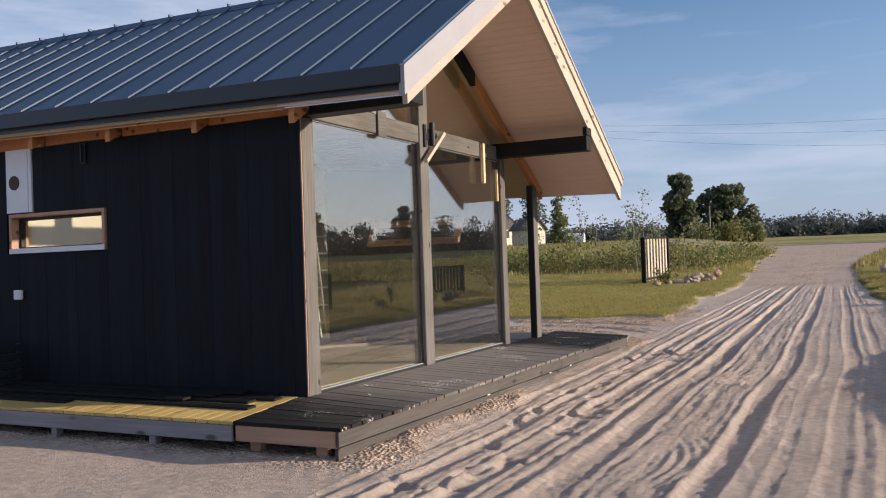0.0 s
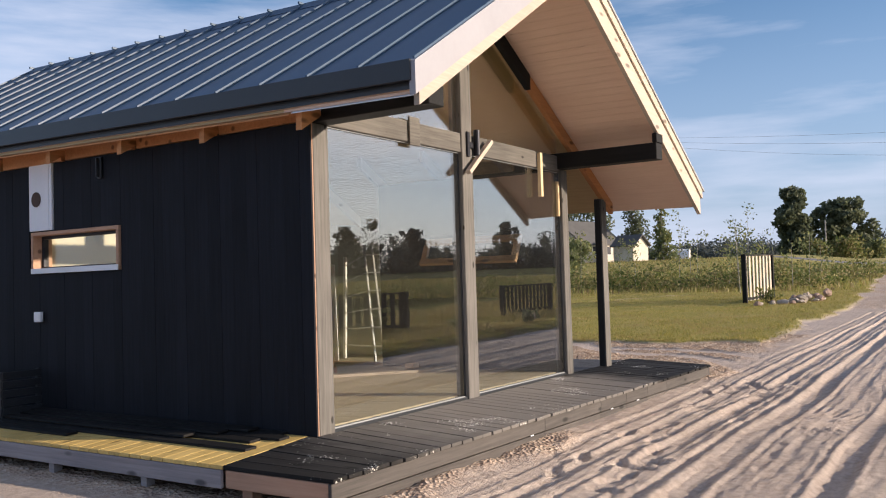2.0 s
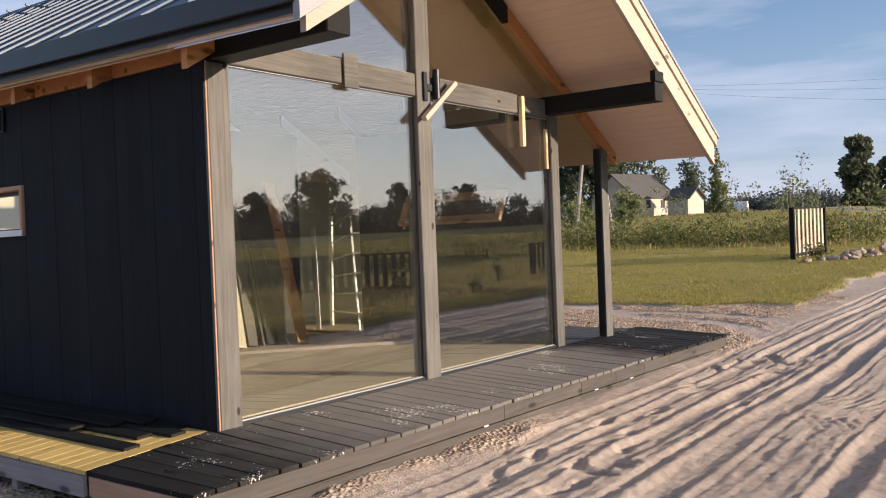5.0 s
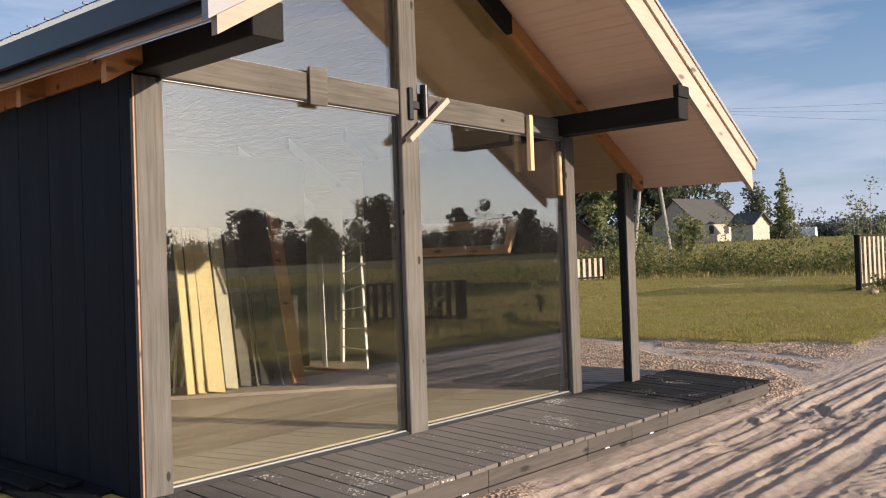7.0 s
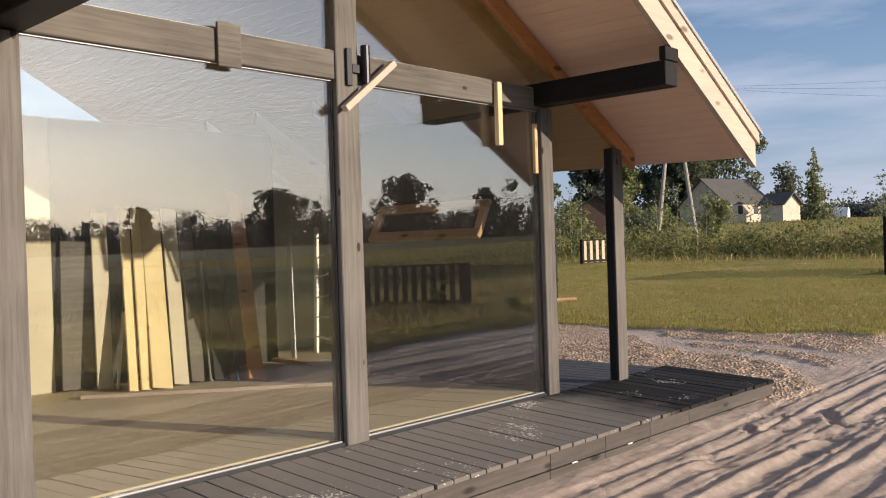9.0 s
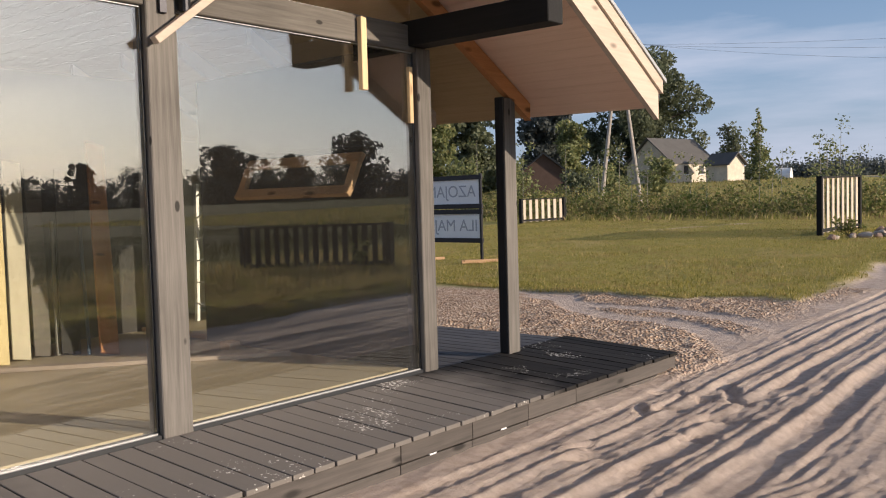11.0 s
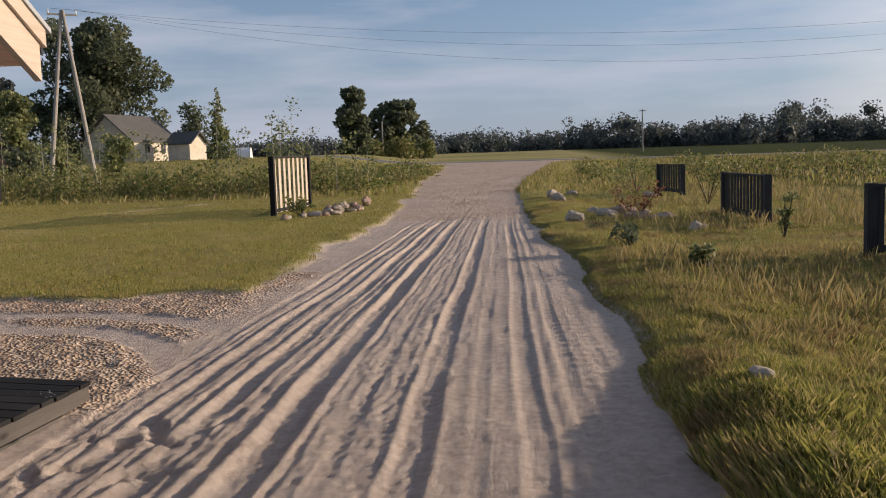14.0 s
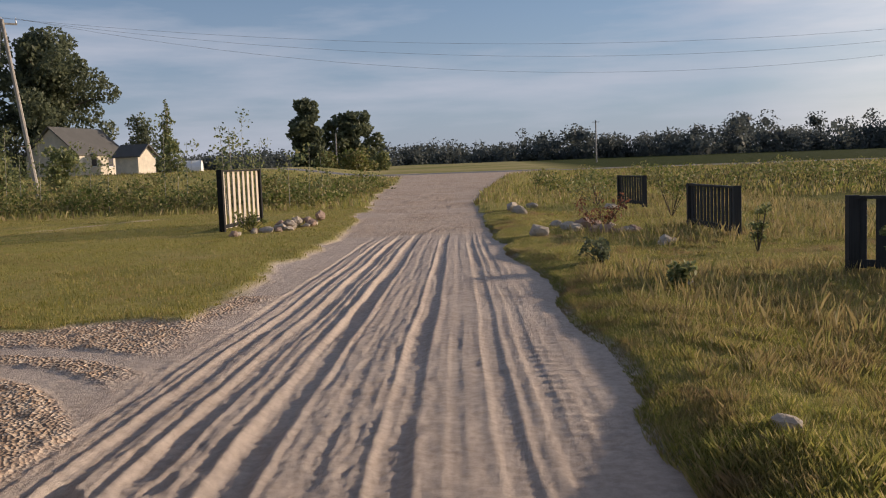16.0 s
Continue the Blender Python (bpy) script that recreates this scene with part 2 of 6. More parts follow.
M = dict(
    black=wood("charred_boards", (0.006, 0.0068, 0.0098), (0.0135, 0.0155, 0.022), "z", 0.75, 0.18, knots=False, spec=0.2),
    post=wood("grey_post_wood", (0.062, 0.057, 0.051), (0.185, 0.172, 0.157), "z", 0.75, 0.10, knots=3.4),
    rail=wood("grey_rail_wood", (0.065, 0.059, 0.052), (0.18, 0.165, 0.146), "y", 0.75, 0.10, knots=3.4),
    blackbeam=wood("black_beam_wood", (0.006, 0.006, 0.006), (0.017, 0.016, 0.016), "x", 0.7, 0.1, spec=0.2),
    raw_x=wood("raw_spruce_along_x", (0.46, 0.27, 0.14), (0.70, 0.47, 0.28), "x", 0.7, 0.15),
    raw_y=wood("raw_spruce_along_y", (0.43, 0.345, 0.275), (0.57, 0.48, 0.395), "y", 0.7, 0.12),
    raw_z=wood("raw_spruce_upright", (0.55, 0.38, 0.20), (0.80, 0.62, 0.38), "z", 0.7, 0.2),
    orange=wood("orange_rafter_wood", (0.40, 0.17, 0.065), (0.60, 0.29, 0.12), "y", 0.7, 0.15),
    soffit=wood("soffit_boards", (0.70, 0.49, 0.365), (0.81, 0.60, 0.47), "x", 0.6, 0.08, knots=False),
    ply=wood("ochre_ceiling_boards", (0.46, 0.33, 0.17), (0.58, 0.43, 0.24), "x", 0.6, 0.08, knots=False),
    deck=wood("stained_deck_boards", (0.014, 0.0135, 0.0135), (0.036, 0.034, 0.033), "x", 0.8, 0.3, stain=deck_stain, spec=0.12),
    fascia_wood=wood("grey_fascia_boards", (0.05, 0.045, 0.042), (0.12, 0.105, 0.095), "y", 0.7, 0.15),
    yellow=wood("fresh_deck_boards", (0.55, 0.36, 0.10), (0.78, 0.55, 0.20), "y", 0.65, 0.2),
    greyrim=wood("grey_rim_board", (0.20, 0.18, 0.19), (0.38, 0.34, 0.34), "x", 0.75, 0.1),
    pinkrim=wood("raw_rim_board", (0.38, 0.22, 0.14), (0.56, 0.35, 0.24), "x", 0.75, 0.1),
    roofing=plain("blue_grey_sheet_metal", (0.042, 0.084, 0.145), 0.46, 0.0, 0.08, 2.0, 0.5, 0.02),
    roofdark=plain("dark_sheet_metal", (0.02, 0.023, 0.028), 0.4, 0.0, 0.1, 3.0, 0.5, 0.0),
    flashing=plain("grey_flashing", (0.33, 0.32, 0.345), 0.55, 0.0, 0.06, 2.0, 0.4, 0.0),
    zinc=plain("bare_zinc_edge", (0.38, 0.39, 0.40), 0.45, 0.4, 0.08, 4.0, 0.5, 0.0),
    white=plain("white_board", (0.78, 0.79, 0.82), 0.6, 0.0, 0.05, 3.0),
    floor=wood("plywood_floor", (0.40, 0.33, 0.215), (0.54, 0.46, 0.315), "y", 0.55, 0.1, knots=False),
    lining=plain("grey_green_lining", (0.42, 0.43, 0.36), 0.85, 0.0, 0.10, 2.0),
    sapwood=wood("pale_sapwood", (0.62, 0.49, 0.24), (0.82, 0.69, 0.40), "z", 0.65, 0.12, knots=3.0),
    darkwall=plain("dark_membrane", (0.045, 0.043, 0.041), 0.85, 0.0, 0.3, 2.0),
    greywall=plain("pale_insulation_board", (0.55, 0.50, 0.38), 0.85, 0.0, 0.12, 2.0),
    metal=plain("dark_steel", (0.03, 0.03, 0.035), 0.4, 0.7, 0.1, 8.0),
    brightalu=plain("bright_aluminium", (0.78, 0.78, 0.74), 0.5, 0.2, 0.06, 8.0),
    alu=plain("aluminium", (0.6, 0.6, 0.58), 0.35, 0.8, 0.1, 8.0),
    stone=plain("field_stone", (0.40, 0.335, 0.27), 0.9, 0.0, 0.35, 7.0, 0.3, 0.6, 0.02),
    redstone=plain("reddish_stone", (0.32, 0.225, 0.175), 0.9, 0.0, 0.35, 7.0, 0.3, 0.6, 0.02),
    bark=plain("grey_bark", (0.10, 0.085, 0.07), 0.95, 0.0, 0.4, 9.0, 0.2, 0.7, 0.03),
    birch=plain("birch_bark", (0.36, 0.33, 0.28), 0.9, 0.0, 0.35, 9.0, 0.2, 0.3, 0.01),
    # tree leaves are paled to stand in for distance haze; far also greyer, bluer
    oak=leafy("oak_leaves", (0.08, 0.096, 0.06), (0.15, 0.168, 0.096)),
    green=leafy("birch_leaves", (0.115, 0.14, 0.062), (0.235, 0.26, 0.11), (0.34, 0.31, 0.14)),
    far=leafy("hazed_far_leaves", (0.07, 0.082, 0.08), (0.105, 0.12, 0.112)),
    bush=leafy("weed_leaves", (0.085, 0.12, 0.03), (0.20, 0.22, 0.065), (0.40, 0.32, 0.15), patch=(0.26, 0.20, 0.095)),
    grass=leafy("grass_blades", (0.15, 0.165, 0.04), (0.35, 0.32, 0.085), (0.50, 0.38, 0.20), patch=(0.27, 0.175, 0.10)),
    # darkened to stand in for the shaded side of backlit grass
    meadow=leafy("backlit_meadow_blades", (0.028, 0.036, 0.012), (0.055, 0.06, 0.02), (0.09, 0.08, 0.035)),
    lawn=leafy("lawn_blades", (0.17, 0.17, 0.035), (0.35, 0.30, 0.07), (0.50, 0.39, 0.17), patch=(0.34, 0.25, 0.11)),
    brick=plain("brown_brick", (0.085, 0.055, 0.045), 0.9, 0, 0.2, 3.0),
    slate=plain("grey_roof_sheets", (0.10, 0.095, 0.09), 0.8, 0, 0.15, 1.0),
    plaster=plain("pale_plaster", (0.60, 0.53, 0.43), 0.9, 0, 0.22, 1.6),
    cable=plain("grey_cable", (0.30, 0.31, 0.34), 0.6),
    pole=plain("weathered_pole", (0.34, 0.31, 0.28), 0.9, 0, 0.2, 4.0),
    film=plain("white_film", (0.75, 0.76, 0.75), 0.5, 0, 0.05, 1.0),
    ink=plain("grey_lettering", (0.38, 0.40, 0.45), 0.6),
)
gm, gn, gl, gb = material("window_glass", 0.0)
gn.remove(gb)
gt, gg, gx = gn.new("ShaderNodeBsdfTransparent"), gn.new("ShaderNodeBsdfGlossy"), gn.new("ShaderNodeMixShader")
gt.inputs["Color"].default_value = (0.93, 0.95, 0.92, 1)
gg.inputs["Roughness"].default_value = 0.0
gg.inputs["Color"].default_value = (0.95, 0.96, 1.0, 1)
fr = gn.new("ShaderNodeLayerWeight")
fr.inputs["Blend"].default_value = 0.5
pw = gn.new("ShaderNodeMath")
pw.operation = "POWER"
pw.inputs[1].default_value = 3.0
gl.new(fr.outputs["Facing"], pw.inputs[0])
rf = gn.new("ShaderNodeMapRange")
rf.inputs["To Min"].default_value, rf.inputs["To Max"].default_value = 0.155, 0.93
gl.new(pw.outputs[0], rf.inputs["Value"])
gl.new(rf.outputs["Result"], gx.inputs[0])
gl.new(gt.outputs[0], gx.inputs[1])
gl.new(gg.outputs[0], gx.inputs[2])
# a thin film of building dust on the panes
gd, gdx = gn.new("ShaderNodeBsdfDiffuse"), gn.new("ShaderNodeMixShader")
gd.inputs["Color"].default_value = (0.55, 0.51, 0.47, 1)
dn = noise_node(gn, gl, gn.new("ShaderNodeTexCoord").outputs["Object"], 1.3, 4, 0.6)
dr = gn.new("ShaderNodeMapRange")
dr.name = "dust"
dr.inputs["From Min"].default_value, dr.inputs["From Max"].default_value = 0.3, 0.7
dr.inputs["To Min"].default_value, dr.inputs["To Max"].default_value = 0.004, 0.011
gl.new(dn.outputs["Fac"], dr.inputs["Value"])
gl.new(dr.outputs["Result"], gdx.inputs[0])
gl.new(gx.outputs[0], gdx.inputs[1])
gl.new(gd.outputs[0], gdx.inputs[2])
gl.new(gdx.outputs[0], gn["Material Output"].inputs["Surface"])
M["glass"] = gm
cg = gm.copy()
cg.name = "clear_window_glass"
cg.node_tree.nodes["Map Range"].inputs["To Min"].default_value = 0.04
cg.node_tree.nodes["Map Range"].inputs["To Max"].default_value = 0.6
M["clearglass"] = cg
M["terrace"] = wood("dark_terrace_boards", (0.05, 0.05, 0.056), (0.11, 0.11, 0.12), "x", 0.75, 0.15)
# the shade on the verge fences' west side is put into this dark colour
M["darkslat"] = wood("dark_slats", (0.022, 0.022, 0.024), (0.055, 0.053, 0.052), "z", 0.75, 0.15, knots=False)
M["slat"] = wood("pale_painted_slats", (0.46, 0.385, 0.30), (0.62, 0.53, 0.44), "z", 0.75, 0.1, knots=False)

# ---- building helpers ----
ORIG = {}


def thing(name, x, y, z, label, category, group="", kind=""):
    ob = new(name)
    ob.location = (x, y, z)
    ob.empty_display_size = 0.1
    ORIG[ob] = (x, y, z)
    return tagged(ob, label, category, group, kind)


def mesh_of(bm, name, mat, origin=(0, 0, 0), smooth=False):
    me = bpy.data.meshes.new(name)
    if origin != (0, 0, 0):
        bmesh.ops.translate(bm, verts=bm.verts, vec=-Vector(origin))
    bmesh.ops.recalc_face_normals(bm, faces=bm.faces)
    bm.to_mesh(me)
    bm.free()
    me.materials.append(M[mat])
    if smooth:
        me.shade_smooth()
    return me


def part(name, bm, mat, parent, label="", smooth=False):
    ob = new(name, mesh_of(bm, name, mat, ORIG[parent], smooth))
    ob.parent = parent
    ORIG[ob] = ORIG[parent]
    return tagged(ob, label)


def solid(name, bm, mat, label, category, kind="structure", smooth=False, group=""):
    ob = new(name, mesh_of(bm, name, mat, (0, 0, 0), smooth))
    ORIG[ob] = (0, 0, 0)
    return tagged(ob, label, category, group, kind)


def hexa(bm, p, bevel=0.0):
    """Eight corners: four below, four above, both counter-clockwise."""
    v = [bm.verts.new(q) for q in p]
    fs = [bm.faces.new([v[i] for i in f]) for f in ((3, 2, 1, 0), (4, 5, 6, 7), (0, 1, 5, 4), (1, 2, 6, 5), (2, 3, 7, 6), (3, 0, 4, 7))]
    if bevel:
        es = list({e for f in fs for e in f.edges})
        bmesh.ops.bevel(bm, geom=es, offset=bevel, segments=1, affect="EDGES")
    return bm


def box(x0, x1, y0, y1, z0, z1, bevel=0.0, bm=None):
    bm = bm or bmesh.new()
    return hexa(bm, [(x0, y0, z0), (x1, y0, z0), (x1, y1, z0), (x0, y1, z0), (x0, y0, z1), (x1, y0, z1), (x1, y1, z1), (x0, y1, z1)], bevel)


def stick(a, b, w, h, bevel=0.0, up=(0, 0, 1), bm=None):
    """A straight bar from a to b, w wide and h deep."""
    a, b = Vector(a), Vector(b)
    d = (b - a).normalized()
    u = Vector(up)
    if abs(d.dot(u)) > 0.98:
        u = Vector((0, 1, 0))
    s = d.cross(u).normalized() * w / 2
    t = s.cross(d).normalized() * h / 2
    bm = bm or bmesh.new()
    return hexa(bm, [a - s - t, a + s - t, b + s - t, b - s - t, a - s + t, a + s + t, b + s + t, b - s + t], bevel)


def tube(a, b, ra, rb, bm=None, seg=8):
    bm = bm or bmesh.new()
    a, b = Vector(a), Vector(b)
    d = (b - a)
    q = d.to_track_quat("Z", "Y").to_matrix()
    ra_, rb_ = [], []
    for i in range(seg):
        c = Vector((math.cos(i * math.tau / seg), math.sin(i * math.tau / seg), 0))
        ra_.append(bm.verts.new(a + q @ (c * ra)))
        rb_.append(bm.verts.new(b + q @ (c * rb)))
    for i in range(seg):
        j = (i + 1) % seg
        bm.faces.new((ra_[i], ra_[j], rb_[j], rb_[i]))
    bm.faces.new(ra_[::-1])
    bm.faces.new(rb_)
    return bm


# ---- ground ----
def lattice(ix, iy, seed):
    h = (ix.astype(np.int64) * 374761393 + iy.astype(np.int64) * 668265263 + seed * 2147483647) & 0x7FFFFFFF
    h = ((h ^ (h >> 13)) * 1274126177) & 0x7FFFFFFF
    return ((h ^ (h >> 16)) & 0xFFFF) / 65535.0


def vnoise(x, y, seed=0):
    x0, y0 = np.floor(x), np.floor(y)
    fx, fy = x - x0, y - y0
    fx, fy = fx * fx * (3 - 2 * fx), fy * fy * (3 - 2 * fy)
    a, b = lattice(x0, y0, seed), lattice(x0 + 1, y0, seed)
    c, d = lattice(x0, y0 + 1, seed), lattice(x0 + 1, y0 + 1, seed)
    return (a * (1 - fx) + b * fx) * (1 - fy) + (c * (1 - fx) + d * fx) * fy


def fbm(x, y, seed=0, octaves=4):
    s, w = 0, 0.5
    for k in range(octaves):
        s = s + w * (vnoise(x * 2 ** k, y * 2 ** k, seed + k) - 0.5)
        w *= 0.5
    return s


def base_height(y):
    return 0.03 * np.logaddexp(0, (np.asarray(y, float) - 9.0) / 1.5)


def smooth01(v, a, b):
    t = np.clip((v - a) / (b - a), 0, 1)
    return t * t * (3 - 2 * t)


def right_edge(y):
    return np.interp(y, [-40, 5, 11.5, 15, 19.7, 27, 37, 50, 61, 85, 100], [0.9, 0.6, 0.52, 0.55, 0.30, -0.34, -0.84, -0.7, 0.0, 1.5, 6.0])


def left_edge(y):
    return np.interp(y, [-40, 17, 22, 27.6, 37, 50, 70, 89, 100], [-3.5, -3.5, -3.7, -3.6, -4.3, -5.6, -6.6, -8.1, -14.0])


def zones(x, y):
    """How much grass, coarse gravel and asphalt there is at a place."""
    w = fbm(x * 0.9, y * 0.9, 11, 4)
    gr = smooth01(x - right_edge(y) + w * 0.45, 0.0, 0.12)
    left = np.minimum(left_edge(y) - x, y - 17.1 - 0.05 * (x + 3.6)) + w * 0.9
    gl_ = smooth01(left, 0.0, 0.25) * (x < 0)
    grass = np.maximum(gr, gl_)
    grass = np.where((y < 3) & (x < 0.5), 0, grass)
    bare = np.exp(-((x + 12.3) / 1.5) ** 2 - ((y - 33.8 - 1.6 * (x + 12.3)) / 0.8) ** 2) + w * 0.7
    grass = np.where((y > 25) & (y < 45), grass * (1 - smooth01(bare, 0.45, 0.6)), grass)
    asph = smooth01(y - 100 + 0.12 * x, 0.0, 0.5) * smooth01(107 - y - 0.12 * x, 0.0, 0.5)
    asph = np.where(x < 45, asph, 0)
    grass = np.where((asph > 0.5), 0, grass)
    grass = np.where(y > 107 - 0.12 * x, 1, grass)
    coarse = smooth01(-2.9 - x + w, 0, 0.7) * smooth01(y - 12.3 + w, 0, 0.8) * (y < 19)
    coarse = np.maximum(coarse, (0.45 + 0.9 * w) * smooth01(y - 26.9 + w * 2, 0, 0.8))
    coarse = np.maximum(coarse, 0.8 * smooth01(-3.08 - x + w * 0.8, 0, 0.25) * smooth01(y, 4.9, 5.3) * smooth01(9.5 - y + w * 3, 0, 1.5))
    for xa, ya, k, half in ((-5.02, 15.3, 0.42, 0.19), (-5.49, 16.1, 0.18, 0.16)):
        d = np.abs(y - (ya - k * np.sign(x - xa) * (x - xa) ** 2)) / np.sqrt(1 + (2 * k * (x - xa)) ** 2)
        coarse = np.where((x < -2.7) & (y < 18), coarse * smooth01(d, half * 0.7, half * 1.3), coarse)
    return grass, coarse * (1 - grass), asph


RUTS = ((-0.99, 0.10, 0.034), (-0.28, 0.08, 0.015), (0.04, 0.06, 0.012), (-2.36, 0.09, 0.036), (-2.76, 0.07, 0.024), (-1.84, 0.11, 0.036),
        (-3.12, 0.055, 0.016), (-1.42, 0.05, 0.007), (-0.62, 0.05, 0.007), (-2.08, 0.04, 0.015), (0.30, 0.06, 0.005),
        (-2.55, 0.03, 0.012), (-2.22, 0.03, 0.011), (-2.92, 0.03, 0.010), (-1.64, 0.03, 0.009), (-0.12, 0.03, 0.006), (-1.15, 0.03, 0.007))
rng = np.random.default_rng(5)
STEPS = [(rng.uniform(-3.05, -2.2), rng.uniform(4.5, 12.6), rng.uniform(0, 6.3)) for _ in range(42)]


def ground_height(x, y):
    x, y = np.asarray(x, float), np.asarray(y, float)
    z = base_height(y)
    grass, coarse, asph = zones(x, y)
    sand = 1 - np.maximum(grass, asph)
    g = 1 - 0.22 * np.clip((y - 12) / 12, 0, 1.6)
    u = -2.34 + (x + 2.34) / g + 0.10 * fbm(y * 0.45, 0 * y, 3, 2)
    near = smooth01(y, -2, 3) * (1 - smooth01(y, 25.5, 28))
    lane = smooth01(u, -3.5, -3.1) * near * sand
    r = crumb = 0
    for k, (c, w, d) in enumerate(RUTS):
        dd = d * (0.8 + 0.9 * fbm(y * 0.35, 0 * y + c * 7, 20 + k, 2))
        q = (u - c + 0.02 * fbm(y * 2.2, 0 * y + c, 120 + k, 2)) / w
        crumb = crumb + d * 9 * np.exp(-((np.abs(q) - 1.45) / 0.5) ** 2)
        berm = 0.95 + 0.9 * fbm(y * 3.0, q * 0.3 + c * 5, 140 + k, 4)
        side = np.where(q < 0, 1.0, 0.45) * np.exp(-np.abs(np.abs(q) - 1.35) / 0.26)
        hold = smooth01(fbm(y * 0.5, 0 * y + c * 3, 160 + k, 2), -0.30, 0.05)
        r = r + (-1.05 * dd * np.exp(-q ** 6) + dd * 0.62 * np.clip(berm, 0.1, 2) * side) * (0.35 + 0.65 * hold)
    tread = np.sin(y * 36 + 3 * np.sin(u * 7) + 2 * fbm(y * 0.8, u * 2, 15, 2))
    lug = np.exp(-((u - 0.24) / 0.20) ** 2) * (tread + 0.5 * tread ** 2) * 0.007 * smooth01(fbm(u * 2, y * 0.6, 16, 2), -0.25, 0.1)
    lug = lug + np.exp(-((u + 0.30) / 0.07) ** 2) * np.sin(y * 60) * 0.004 + np.exp(-((u + 2.36) / 0.07) ** 2) * np.sin(y * 64) * 0.003
    rough = 0.3 + 0.7 * smooth01(-u, 0.6, 1.0)
    streak = (0.017 * fbm(u * 13, y * 0.6, 81, 3) + 0.014 * fbm(u * 26, y * 3.0, 85, 2)) * rough
    wash = smooth01(u, -1.75, -1.6) * (1 - smooth01(u, -1.25, -1.1)) * smooth01(fbm(u * 1.2, y * 0.5, 17, 2), -0.05, 0.15)
    arc = np.sqrt((x + 3.1) ** 2 + ((y % 2.4) - 1.2) ** 2)
    streak = streak + wash * 0.007 * np.sin(arc * 75)
    clods = np.clip(fbm(x * 19, y * 17, 88, 3), 0.05, 1) * 0.026 * (0.25 + 0.75 * rough) * (0.35 + 0.65 * smooth01(u, -2.4, -2.0)) * smooth01(fbm(x * 1.5, y * 0.9, 89, 2), -0.15, 0.15)
    z = z + lane * (r + lug + streak + clods + 0.04 * crumb * fbm(x * 30, y * 24, 87, 3) + 0.018 * rough * fbm(x * 30, y * 26, 91, 3))
    z = z + sand * (0.04 * fbm(x * 1.2, y * 1.0, 31, 3) + 0.016 * fbm(x * 8, y * 6, 41, 4))
    z = z + coarse * (0.06 * fbm(x * 9, y * 9, 51, 4) + 0.02)
    bank = np.exp(-((x + 3.42) / 0.30) ** 2) * smooth01(y, 5.0, 6.0) * (1 - smooth01(y, 12.2, 13.2))
    z = z + bank * (0.02 + 0.05 * fbm(x * 2, y * 2.2, 61, 3))
    for fx_, fy_, a in STEPS:
        dx, dy = x - fx_, y - fy_
        p, q = dx * math.cos(a) + dy * math.sin(a), -dx * math.sin(a) + dy * math.cos(a)
        e = np.sqrt((p / 0.14) ** 2 + (q / 0.055) ** 2)
        z = z - 0.036 * np.exp(-e ** 4) * (1 + 0.25 * np.sin(p * 110)) + 0.006 * np.exp(-((e - 1.35) / 0.3) ** 2)
    # the farm stands on a low rise
    z = z + 1.2 * smooth01(y, 62, 95) * (1 - smooth01(y, 122, 136)) * smooth01(-x, 12, 25)
    verge = smooth01(x - right_edge(y), 0.0, 0.5) * (x > -1.2)
    z = z + grass * (0.05 + 0.10 * fbm(x * 0.8, y * 0.8, 71, 3)) + verge * (0.13 - 0.09 * smooth01(y, 12.0, 14.5) - 0.13 * smooth01(x - right_edge(y), 0.7, 2.4))
    return z


